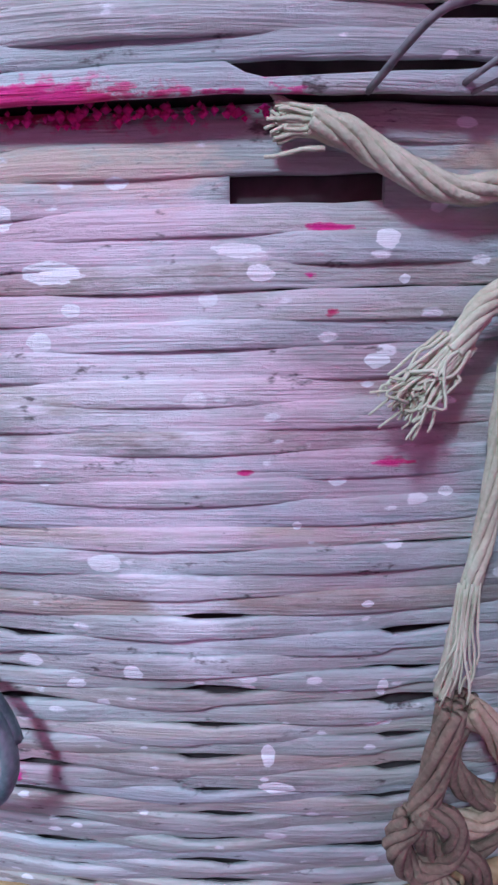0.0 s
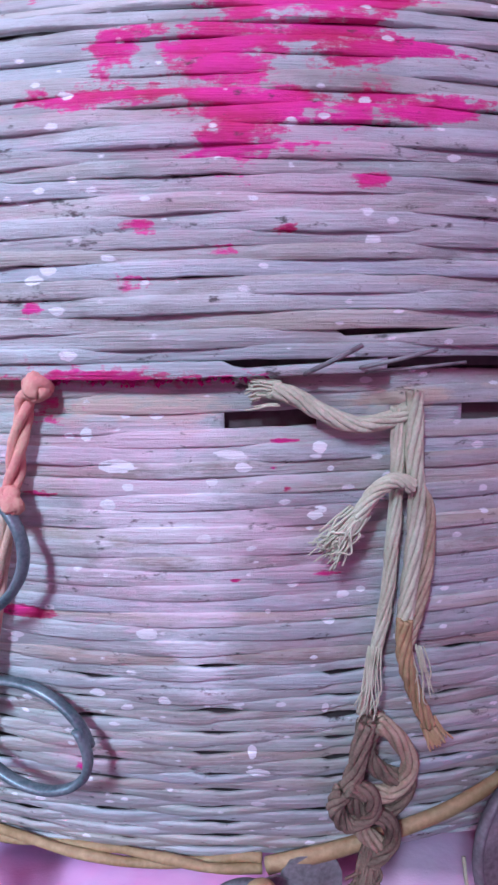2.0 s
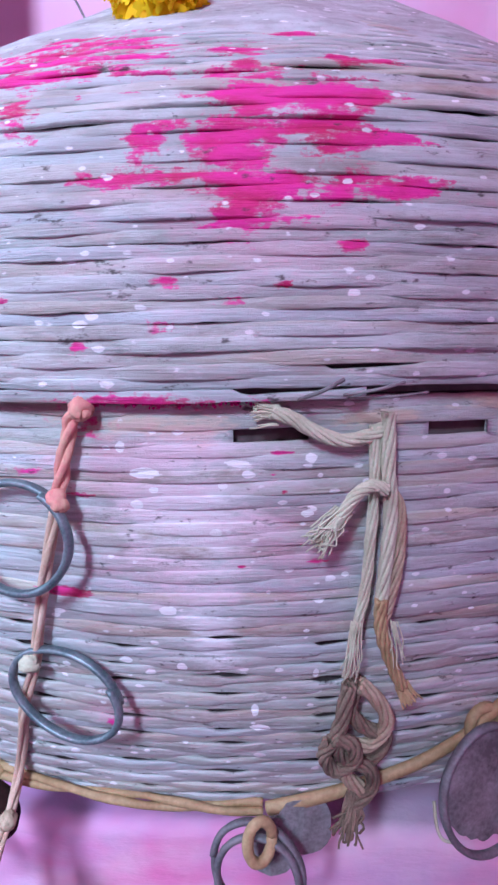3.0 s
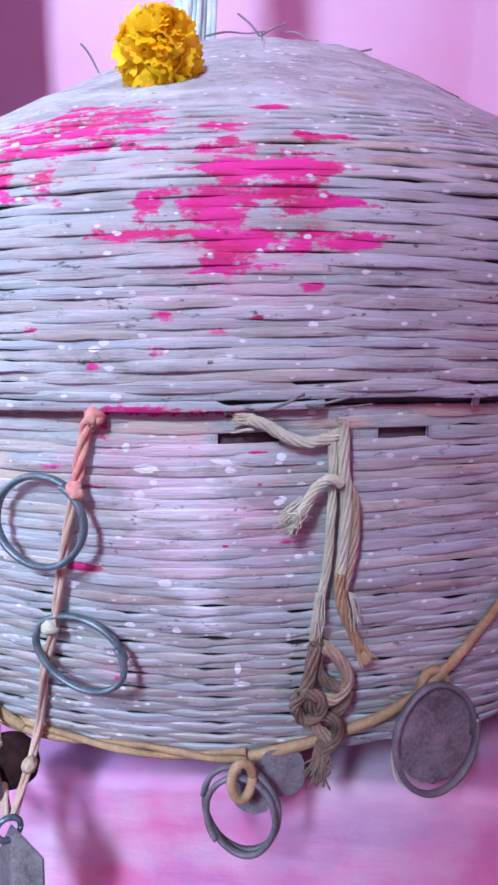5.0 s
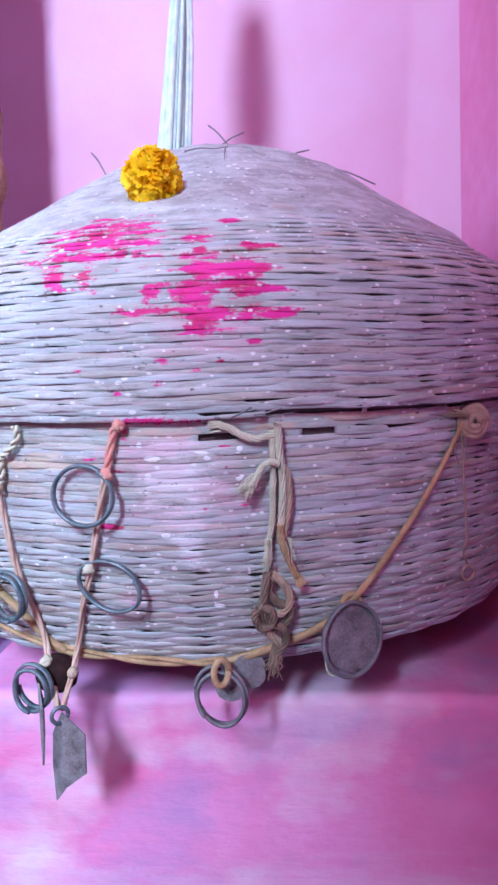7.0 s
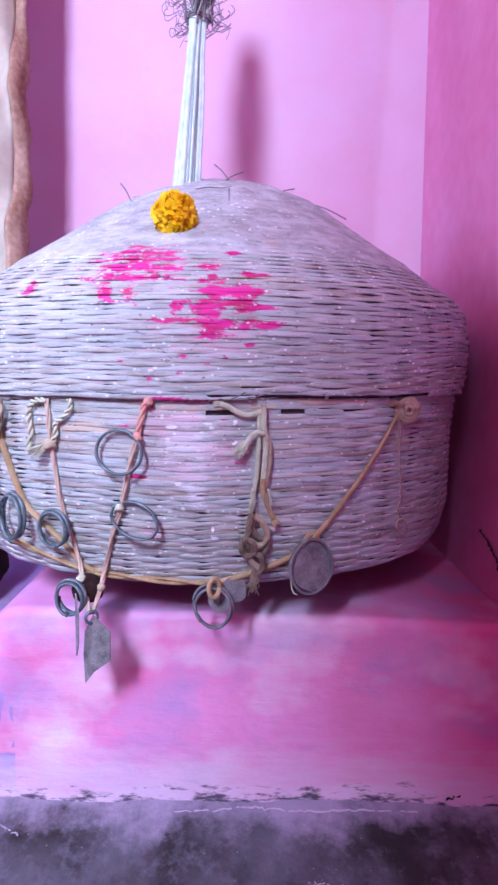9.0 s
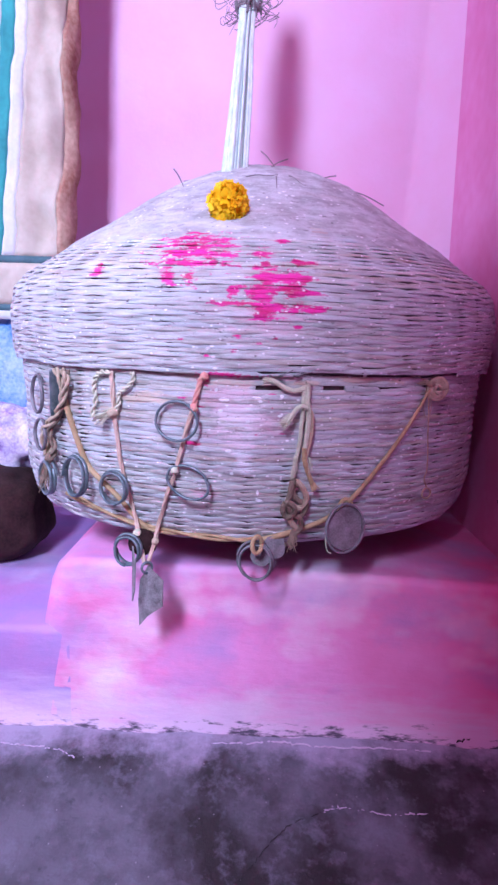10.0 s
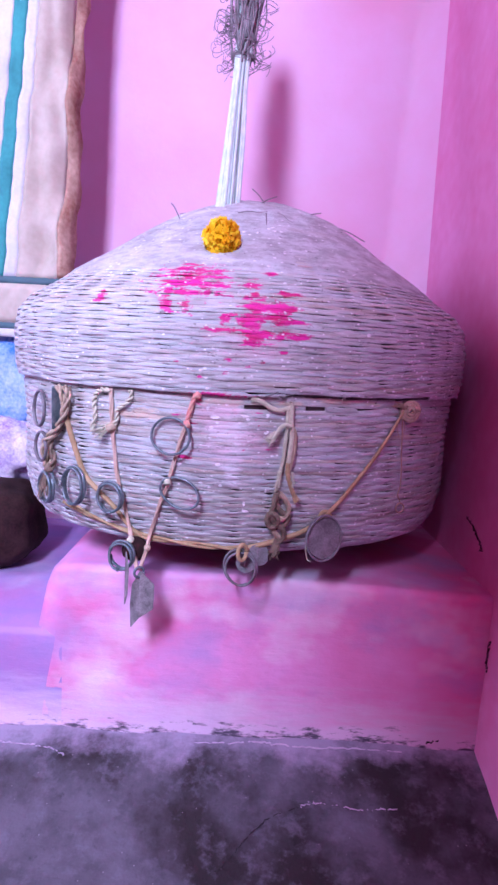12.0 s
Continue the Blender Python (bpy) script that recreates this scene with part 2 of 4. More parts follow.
def bamboo(name, plaster):
    """Weathered split bamboo under limewash: tone by strip, long grain, white and magenta stains."""
    m, nt, b = mat(name, 0.55, 0, 0.45)
    v = coords(nt)
    grain = noise_of(nt, coords(nt, (45, 45, 70) if plaster else (26, 26, 620)), 1.0, 6, 0.6)
    blotch = noise_of(nt, coords(nt, (16, 16, 42)), 1.0, 6, 0.6)
    fine = noise_of(nt, v, 420, 5, 0.6)
    rnd = nt.nodes.new("ShaderNodeObjectInfo").outputs["Random"]
    fibre = noise_of(nt, coords(nt, (200, 200, 260) if plaster else (55, 55, 2100), (2, 5, 1)), 1.0, 4, 0.6)
    tone = calc(nt, "ADD", calc(nt, "ADD", calc(nt, "MULTIPLY", grain, 0.45), calc(nt, "MULTIPLY", fibre, 0.25)), calc(nt, "ADD", calc(nt, "MULTIPLY", blotch, 0.45), calc(nt, "MULTIPLY", rnd, 0.16 if not plaster else 0.0)))
    c = mix(nt, ramp(nt, tone, [(0.48, 0.0), (0.64, 0.55), (0.84, 1.0)]), (0.14, 0.12, 0.12), (0.57, 0.57, 0.55))
    warm = noise_of(nt, coords(nt, (9, 9, 130), (4.2, 1.1, 0.7)), 1.0, 3)
    c = mix(nt, ramp(nt, warm, [(0.54, 0.0), (0.70, 0.6)]), c, (0.48, 0.35, 0.25))
    cool = noise_of(nt, coords(nt, (14, 14, 60), (0.2, 8.1, 2.7)), 1.0, 5, 0.65)
    c = mix(nt, ramp(nt, cool, [(0.50, 0.0), (0.66, 0.65)]), c, (0.54, 0.64, 0.66))
    if not plaster:
        brown = noise_of(nt, coords(nt, (13, 13, 34), (7.7, 2.2, 5.1)), 1.0, 5, 0.6)
        c = mix(nt, ramp(nt, brown, [(0.54, 0.0), (0.70, 0.55)]), c, (0.27, 0.20, 0.19))
    if plaster:
        c = mix(nt, 0.6, c, (0.36, 0.36, 0.38))
    cake = noise_of(nt, coords(nt, (34, 34, 110), (6, 3, 9)), 1.0, 7, 0.7)
    c = mix(nt, ramp(nt, cake, [(0.42, 0.10), (0.52, 0.48), (0.66, 0.76)]), c, (0.69, 0.72, 0.74))
    if not plaster:
        hue = ramp(nt, rnd, [(0.0, (0.46, 0.31, 0.25)), (0.25, (0.40, 0.48, 0.44)), (0.5, (0.47, 0.54, 0.60)), (0.75, (0.34, 0.33, 0.35)), (1.0, (0.60, 0.53, 0.38))])
        patch = noise_of(nt, coords(nt, (16, 16, 240), (3, 7, 2)), 1.0, 4, 0.6)
        c = mix(nt, ramp(nt, patch, [(0.40, 0.05), (0.60, 0.62)]), c, hue)
    jit = noise_of(nt, coords(nt, (70, 70, 230)), 1.0, 6, 0.7)
    wide = noise_of(nt, coords(nt, (30, 30, 95), (1, 2, 3)), 1.0, 5, 0.65)
    jj = calc(nt, "ADD", calc(nt, "MULTIPLY", calc(nt, "SUBTRACT", jit, 0.5), 2.4), calc(nt, "MULTIPLY", calc(nt, "SUBTRACT", wide, 0.5), 2.6))
    jj = calc(nt, "ADD", jj, calc(nt, "MULTIPLY", calc(nt, "SUBTRACT", rnd, 0.5), 0.5))
    pale = calc(nt, "ADD", stained(nt, "pale_wash"), jj)
    c = mix(nt, ramp(nt, pale, [(-0.1, 0.0), (0.6, 0.80)]), c, (0.84, 0.84, 0.88))
    bare = calc(nt, "ADD", stained(nt, "bare_cane"), jj)
    c = mix(nt, ramp(nt, bare, [(0.10, 0.0), (0.6, 0.7)]), c, (0.70, 0.56, 0.42))
    wash = calc(nt, "ADD", stained(nt, "pink_wash"), jj)
    c = mix(nt, ramp(nt, wash, [(0.10, 0.0), (1.0, 0.46)]), c, (0.68, 0.36, 0.48))
    pw = calc(nt, "MAXIMUM", calc(nt, "ADD", stained(nt, "powder"), calc(nt, "MULTIPLY", jj, 0.95)), calc(nt, "ADD", stained(nt, "specks"), calc(nt, "MULTIPLY", jj, 0.65)))
    pw = calc(nt, "MAXIMUM", pw, calc(nt, "ADD", blobs(nt, v, POWDER_DROPS), calc(nt, "MULTIPLY", calc(nt, "SUBTRACT", jit, 0.5), 2.2)))
    grit = calc(nt, "ADD", calc(nt, "MULTIPLY", calc(nt, "SUBTRACT", fine, 0.5), 3.4), calc(nt, "MULTIPLY", calc(nt, "SUBTRACT", fibre, 0.5), 1.6))
    dust = ramp(nt, calc(nt, "ADD", pw, grit), [(0.10, 0.0), (0.5, 0.45), (1.3, 0.85)])
    rag = calc(nt, "ADD", calc(nt, "MULTIPLY", calc(nt, "SUBTRACT", jit, 0.5), 2.2), calc(nt, "ADD", calc(nt, "MULTIPLY", grit, 0.32), calc(nt, "MULTIPLY", calc(nt, "SUBTRACT", rnd, 0.5), 0.55)))
    mask = calc(nt, "MAXIMUM", dust, ramp(nt, calc(nt, "ADD", pw, rag), [(0.10, 0.0), (0.22, 0.70), (0.55, 1.0)]))
    c = mix(nt, mask, c, mix(nt, ramp(nt, wide, [(0.4, 0.0), (0.6, 1.0)]), (0.58, 0.02, 0.14), (0.80, 0.03, 0.34)))
    drops = calc(nt, "ADD", blobs(nt, v, LIME_DROPS), calc(nt, "MULTIPLY", calc(nt, "SUBTRACT", jit, 0.5), 2.0))
    c = mix(nt, ramp(nt, drops, [(0.10, 0.0), (0.17, 1.0)]), c, (0.90, 0.90, 0.92))
    vor = node(nt, "ShaderNodeTexVoronoi", Scale=1.0)
    nt.links.new(coords(nt, (105, 105, 190)), vor.inputs["Vector"])
    gate = noise_of(nt, coords(nt, (20, 20, 20), (9, 9, 9)), 1.0, 3)
    sp = calc(nt, "SUBTRACT", calc(nt, "ADD", calc(nt, "MULTIPLY", gate, 0.50), calc(nt, "MULTIPLY", jit, 0.55)), vor.outputs["Distance"])
    c = mix(nt, ramp(nt, sp, [(0.37, 0.0), (0.41, 0.9)]), c, (0.88, 0.87, 0.90))
    pit = noise_of(nt, coords(nt, (120, 120, 300), (7, 1, 4)), 1.0, 4, 0.7)
    c = mix(nt, ramp(nt, pit, [(0.30, 0.85), (0.38, 0.0)]), c, (0.07, 0.05, 0.05))
    nt.links.new(c, b.inputs["Base Color"])
    nt.links.new(ramp(nt, blotch, [(0.35, 0.55), (0.65, 0.88)]), b.inputs["Roughness"])
    h = calc(nt, "ADD", calc(nt, "ADD", calc(nt, "MULTIPLY", ramp(nt, cake, [(0.48, 0.0), (0.56, 1.0)]), 0.22), calc(nt, "ADD", calc(nt, "MULTIPLY", grain, 0.7), calc(nt, "MULTIPLY", fibre, 0.6))), calc(nt, "ADD", calc(nt, "MULTIPLY", fine, 0.25), calc(nt, "MULTIPLY", jit, 0.5)))
    bump(nt, b, h, 0.6, 0.0017 if not plaster else 0.004)
    return m


def flower_petal():
    m, nt, b = mat("marigold_petal", 0.6, 0, 0.3)
    rnd = nt.nodes.new("ShaderNodeObjectInfo").outputs["Random"]
    tint = mix(nt, rnd, (1.0, 0.60, 0.006), (1.0, 0.80, 0.03))
    nt.links.new(tint, b.inputs["Base Color"])
    thin = nt.nodes.new("ShaderNodeBsdfTranslucent")
    nt.links.new(tint, thin.inputs["Color"])
    both = nt.nodes.new("ShaderNodeMixShader")
    both.inputs[0].default_value = 0.32
    nt.links.new(b.outputs[0], both.inputs[1])
    nt.links.new(thin.outputs[0], both.inputs[2])
    nt.links.new(both.outputs[0], nt.nodes["Material Output"].inputs["Surface"])
    return m


M_WALL = pink_plaster()
M_LEDGE = ledge_plaster()
M_SHELF = ledge_plaster("violet_shaded_limewash", 0.9)
M_FLOOR = dark_floor()
# for unseen walls and ceiling, coloured rose to redden the bounce light
M_ROOM = plain("rose_bounce_wash", (0.62, 0.20, 0.30), (0.70, 0.28, 0.38), 4, 0.8, 0, 0.2, 0.004)
M_BAMBOO = bamboo("weathered_bamboo", False)
M_CAP = bamboo("mud_and_lime_plaster", True)
M_DARK = plain("basket_hollow_shade", (0.045, 0.033, 0.036), (0.13, 0.10, 0.10), 30)
M_STRAW = plain("pale_straw", (0.44, 0.58, 0.54), (0.72, 0.82, 0.78), 40, 0.55, stretch=(6, 6, 0.5))
M_PEACH = plain("peach_cloth", (0.42, 0.35, 0.27), (0.54, 0.48, 0.39), 9, 0.9, 0, 0.4, 0.002)
# brown for the cloth's creased edge, the shade of its folds in the colour
M_EDGE = plain("crease_shaded_cloth", (0.26, 0.11, 0.07), (0.56, 0.38, 0.28), 16, 0.9, 0, 0.5, 0.003)
M_WHITE = plain("white_cloth", (0.50, 0.52, 0.50), (0.62, 0.64, 0.62), 20, 0.9, 0, 0.4, 0.001)
M_TEAL = plain("teal_cloth", (0.02, 0.22, 0.22), (0.03, 0.32, 0.30), 20, 0.9, 0, 0.4, 0.001)
M_TEALDK = plain("dark_teal_band", (0.05, 0.11, 0.13), (0.08, 0.16, 0.18), 30, 0.9, 0, 0.4, 0.001)
M_BLUE = plain("blue_splashed_cloth", (0.03, 0.20, 0.62), (0.45, 0.62, 0.80), 22, 0.85, 0, 0.5, 0.004)
M_LILAC = plain("lilac_splashed_cloth", (0.26, 0.16, 0.42), (0.82, 0.78, 0.86), 26, 0.9, 0, 0.5, 0.004)
M_BROWN = plain("dark_brown_wood", (0.018, 0.008, 0.008), (0.05, 0.022, 0.022), 30, 0.9, spec=0.15)
M_CORD = plain("jute_cord", (0.34, 0.25, 0.16), (0.55, 0.44, 0.32), 120, 0.9, 0, 0.7, 0.0015)
M_CORD_PALE = plain("bleached_cord", (0.48, 0.47, 0.33), (0.68, 0.68, 0.52), 120, 0.9, 0, 0.7, 0.0015)
M_CORD_DARK = plain("dusty_brown_rope", (0.13, 0.09, 0.065), (0.30, 0.22, 0.16), 110, 0.95, 0, 0.8, 0.002)
M_CORD_GOLD = plain("ochre_cane", (0.30, 0.19, 0.09), (0.54, 0.38, 0.21), 60, 0.6, 0, 0.5, 0.001)
M_CORD_PINK = plain("powder_stained_cord", (0.66, 0.22, 0.22), (0.70, 0.42, 0.30), 80, 0.9, 0, 0.7, 0.0015)
M_CORD_PEACH = plain("faded_peach_cord", (0.52, 0.34, 0.24), (0.68, 0.52, 0.42), 120, 0.9, 0, 0.7, 0.0015)
M_IRON = plain("blued_iron", (0.07, 0.11, 0.13), (0.24, 0.30, 0.32), 90, 0.45, 0.5, 0.4, 0.0006)
M_RUST = plain("dusty_iron", (0.12, 0.11, 0.12), (0.26, 0.25, 0.27), 90, 0.6, 0.4, 0.5, 0.0008)
M_TIN = plain("dull_tin", (0.13, 0.12, 0.125), (0.36, 0.35, 0.36), 70, 0.65, 0.35, 0.5, 0.0012)
M_FIBRE = plain("dark_root_fibre", (0.12, 0.10, 0.11), (0.34, 0.31, 0.32), 60, 0.9)
M_CRACK = plain("crack_shadow_dirt", (0.015, 0.012, 0.014), (0.03, 0.025, 0.028), 60, 0.9)
M_PALE_EDGE = plain("lime_edge", (0.40, 0.30, 0.42), (0.55, 0.44, 0.56), 60, 0.9)
M_POWDER = plain("magenta_powder", (0.70, 0.01, 0.20), (0.85, 0.03, 0.36), 300, 0.95, 0, 0.5, 0.0006)
M_PETAL = flower_petal()

# ==== builders ====


def part(name, bm, material, parent=None, label="", smooth=True):
    me = bpy.data.meshes.new(name)
    bmesh.ops.recalc_face_normals(bm, faces=bm.faces)
    bm.to_mesh(me)
    bm.free()
    return part_mesh(name, me, material, parent, label, smooth)


def part_mesh(name, me, material, parent=None, label="", smooth=True):
    if smooth:
        me.polygons.foreach_set("use_smooth", [True] * len(me.polygons))
    me.materials.append(material)
    ob = new(name, me)
    if parent:
        ob.parent = parent
    if label:
        ob["label"] = label
    return ob


def empty(name, place=(0, 0, 0)):
    ob = new(name)
    ob.location = place
    bpy.context.view_layer.update()
    return ob


def grid_mesh(name, fn, nu, nv, close_u=False, close_v=False):
    """A sheet of nu x nv points from fn(i, j)."""
    verts = [fn(i, j) for j in range(nv) for i in range(nu)]
    faces = []
    for j in range(nv if close_v else nv - 1):
        for i in range(nu if close_u else nu - 1):
            a, b2 = i, (i + 1) % nu
            c, d = j * nu, ((j + 1) % nv) * nu
            faces.append((a + c, b2 + c, b2 + d, a + d))
    me = bpy.data.meshes.new(name)
    me.from_pydata(verts, [], faces)
    return me


def box_bm(x0, x1, y0, y1, z0, z1, bevel=0.0, seg=2):
    bm = bmesh.new()
    bmesh.ops.create_cube(bm, size=1)
    for v in bm.verts:
        v.co = Vector(((x0, x1)[v.co.x > 0], (y0, y1)[v.co.y > 0], (z0, z1)[v.co.z > 0]))
    if bevel:
        bmesh.ops.bevel(bm, geom=bm.edges[:], offset=bevel, segments=seg, affect="EDGES", profile=0.5)
    return bm


# ==== the room ====
BACK_Y, RIGHT_X, LEFT_X, TOP_Z = 0.717, 0.306, -1.5, 2.3
FLOOR_Z = -0.045


def structure(ob, label, category):
    return tagged(ob, label, category, kind="structure")


def floor_height(x, y):
    """The rammed floor rises in a soft cove towards the ledge."""
    t = min(max((y + 0.05) / 0.27, 0), 1)
    h = FLOOR_Z + 0.075 * t * t * (3 - 2 * t) ** 0.6
    return h + 0.0035 * noise.noise((x * 9, y * 9, 0)) + 0.0015 * noise.noise((x * 31, y * 31, 5))


def floor_sheet():
    nx, ny = 170, 210
    xs = [LEFT_X - 0.1 + (RIGHT_X + 0.15 - LEFT_X) * (i / (nx - 1)) ** 0.6 for i in range(nx)]
    ys = [OUTER_Y - 0.2 + (0.26 - OUTER_Y + 0.2) * (j / (ny - 1)) ** 0.4 for j in range(ny)]
    me = grid_mesh("floor", lambda i, j: (xs[i], ys[j], floor_height(xs[i], ys[j])), nx, ny)
    return structure(part_mesh("floor", me, M_FLOOR), "dark worn cement floor with stains and cracks", "floor")


floor = floor_sheet()


# the side wall's pink, deepened to carry the red bounce light
EAST = plain("bounce_reddened_limewash", (0.74, 0.21, 0.42), (0.80, 0.31, 0.56), 5, 0.75, 0, 0.25, 0.005)


def wall(name, x0, x1, y0, y1, z0, z1, label, material):
    return structure(part(name, box_bm(x0, x1, y0, y1, z0, z1, 0.004), material, smooth=False), label, "wall")


def bowed_wall(name, x0, x1, label):
    """The back wall, with the soft unevenness of hand-laid plaster and a slanting corner."""
    nx, nz = 220, 60

    def fn(i, j):
        x = x0 + (x1 - x0) * i / (nx - 1)
        z = -0.2 + (TOP_Z + 0.2) * j / (nz - 1)
        crease = min(0.252 + 0.06 * (z - 0.75), 0.29)
        corner = max(0.0, (x - crease) / (x1 - crease))
        return (x, BACK_Y + 0.005 * noise.noise((x * 4, z * 3, 2)) - 0.14 * corner ** 1.12, z)

    me = grid_mesh(name, fn, nx, nz)
    ob = structure(part_mesh(name, me, M_WALL), label, "wall")
    so = ob.modifiers.new("thickness", "SOLIDIFY")
    so.thickness, so.offset = 0.12, -1
    return ob


bowed_wall("wall_north", LEFT_X - 0.02, RIGHT_X + 0.03, "pink limewashed plaster wall behind the basket")
wall("wall_east", RIGHT_X, RIGHT_X + 0.15, OUTER_Y, BACK_Y + 0.15, -0.2, TOP_Z, "pink limewashed side wall next to the basket, red bounce light in its colour", EAST)
west = structure(empty("wall_west"), "unseen rose side wall with an opening added for the fill lamp", "wall")
for q0, q1, r0, r1 in ((OUTER_Y, SIDE_Y0, -0.2, TOP_Z), (SIDE_Y1, BACK_Y + 0.15, -0.2, TOP_Z), (SIDE_Y0, SIDE_Y1, -0.2, SIDE_Z0), (SIDE_Y0, SIDE_Y1, SIDE_Z1, TOP_Z)):
    part("wall_panel", box_bm(LEFT_X - 0.15, LEFT_X, q0, q1, r0, r1), M_ROOM, west, smooth=False)


def pierced_wall(name, y0, y1, x0, x1, z0, z1, label):
    """A wall across the room with one opening, in panels round it."""
    top = empty(name)
    structure(top, label, "wall")
    panels = [(LEFT_X, x0, -0.2, TOP_Z), (x1, RIGHT_X, -0.2, TOP_Z), (x0, x1, z1, TOP_Z)] + ([(x0, x1, -0.2, z0)] if z0 > 0 else [])
    for p0, p1, q0, q1 in panels:
        part("wall_panel", box_bm(p0, p1, y0, y1, q0, q1), M_ROOM, top, smooth=False)


# unseen walls added to hold the key lamp and shade the right side
pierced_wall("light_baffle_wall", FRONT_Y - 0.12, FRONT_Y, BAFFLE_X0, BAFFLE_X1, -0.2, BAFFLE_Z1, "unseen rose wall added to cut the key light, with one opening")
pierced_wall("lamp_wall", OUTER_Y - 0.15, OUTER_Y, WIN_X0, WIN_X1, WIN_Z0, WIN_Z1, "unseen rose wall added to hold the key lamp in a small high opening")
structure(part("ceiling", box_bm(LEFT_X - 0.15, RIGHT_X + 0.15, OUTER_Y - 0.15, BACK_Y + 0.15, TOP_Z, TOP_Z + 0.12), M_ROOM, smooth=False), "plain unseen ceiling, coloured rose to tint the bounce light", "ceiling")

# the ledge under the basket: a plaster block with soft edges, sloping back
LEDGE_Z, SHELF_Z = 0.2365, 0.152


def ledge_front(z):
    return 0.210 - 0.05 * max(z - 0.03, 0)


def ledge_block(name, x0, x1, top, left_lean, label, material):
    """A rounded plaster block, its front sloping back, its left side leaning in."""
    r = 0.009
    prof = [(ledge_front(-0.08), -0.08)]
    for k in range(14):
        z = -0.02 + (top - r + 0.02) * k / 13
        prof.append((ledge_front(z), z))
    for k in range(1, 6):
        a = k / 5 * math.pi / 2
        prof.append((ledge_front(top - r) + r * (1 - math.cos(a)), top - r + r * math.sin(a)))
    for k in range(1, 9):
        prof.append((ledge_front(top) + r + (BACK_Y + 0.02 - ledge_front(top) - r) * k / 8, top))
    nx = 60

    def fn(i, j):
        y, z = prof[j]
        u = i / (nx - 1)
        x = x0 + left_lean * max(z - SHELF_Z, -0.1) + (x1 - x0 - left_lean * max(z - SHELF_Z, -0.1)) * u
        edge = max(0.0, 1 - (x - x0 - left_lean * max(z - SHELF_Z, -0.1)) / 0.03)
        w = 0.004 * noise.noise((x * 8, z * 8, 1.5)) + 0.0015 * noise.noise((x * 30, z * 30, y * 30))
        return (x, y + w + 0.014 * edge * edge * (y < 0.4), z + 0.5 * w - 0.03 * max(x, 0) * (z > top - 0.02) - 0.012 * edge * edge * (z > top - 0.01))

    me = grid_mesh(name, fn, nx, len(prof))
    bm = bmesh.new()
    bm.from_mesh(me)
    side = [v for v in bm.verts if v.index % nx == 0]
    back = bm.verts.new((x0, BACK_Y + 0.02, -0.08))
    try:
        bm.faces.new(side + [back])
    except ValueError:
        pass
    bpy.data.meshes.remove(me)
    return structure(part(name, bm, material), label, "ledge")


ledge_block("ledge", -0.238, RIGHT_X + 0.004, LEDGE_Z, 0.20, "pink limewashed plaster ledge, worn pale along its foot", M_LEDGE)
ledge_block("side_ledge", LEFT_X, -0.205, SHELF_Z, 0.0, "lower pink plaster ledge beside the basket, violet paint and shade in its colour", M_SHELF)

# ==== the basket ====
CX, CY = -0.0115, 0.398
BODY = [(0.110, 0.2420), (0.160, 0.2580), (0.200, 0.2695), (0.230, 0.2785), (0.246, 0.2870), (0.2525, 0.298), (0.268, 0.333), (0.281, 0.383), (0.290, 0.433), (0.292, 0.458)]
LID = [(0.2965, 0.449), (0.302, 0.472), (0.304, 0.510), (0.299, 0.537), (0.286, 0.553), (0.263, 0.568), (0.232, 0.590), (0.200, 0.611),
       (0.160, 0.640), (0.120, 0.665), (0.060, 0.690), (0.000, 0.699)]


def lid_shift(z):
    """The lid's crown sits a little off its rim's centre."""
    return 0.011 * min(max((z - 0.53) / 0.15, 0), 1)


def broad(z):
    """The body bulges to its sides: its foot is an oval, its rim round."""
    u = min(max((0.44 - z) / 0.14, 0), 1)
    return 1 + 0.125 * u * u * (3 - 2 * u) ** 0.5 * 0.9


def radius(prof, z):
    for (r0, z0), (r1, z1) in zip(prof, prof[1:]):
        if z <= z1:
            return r0 + (r1 - r0) * (z - z0) / (z1 - z0)
    return prof[-1][0]


def on_basket(x, z, off=0.003, prof=None):
    """The place on the basket's front at x and z, off metres proud of it."""
    if prof is None:  # what is tied to the body hangs a touch towards its middle line
        prof, x, z = BODY, x + 0.004 * (1 - (x / 0.245) ** 2), z + 0.003
    cx = CX + (lid_shift(z) if prof is LID else 0)
    z1 = max(z, 0.287 if prof is BODY else prof[0][1])
    r = radius(prof, z1) + off
    k = broad(z1) if prof is BODY else 1.0
    return Vector((x, CY - math.sqrt(max(r * r - ((x - cx) / k) ** 2, 1e-6)), z))


def revolve_mesh(name, prof, segs, rough=0.0, shift=False, ragged=0.0):
    def fn(i, j):
        a = 2 * math.pi * i / segs
        r, z = prof[j]
        n = rough * (noise.noise((6 * math.cos(a), 6 * math.sin(a), z * 40)) + 0.5 * noise.noise((23 * math.cos(a), 23 * math.sin(a), z * 130)))
        if ragged and j < 3:
            k = ragged * noise.noise((5 * math.cos(a), 5 * math.sin(a), 3.3))
            r, z = r + k * 0.8, z - k * 0.6
        cx = CX + (lid_shift(z) if shift else 0)
        return (cx + (r + n) * (1 if shift else broad(z)) * math.sin(a), CY - (r + n) * math.cos(a), z + 0.8 * n)

    return grid_mesh(name, fn, segs, len(prof), close_u=True)


STAKES, SEGS = 50, 700


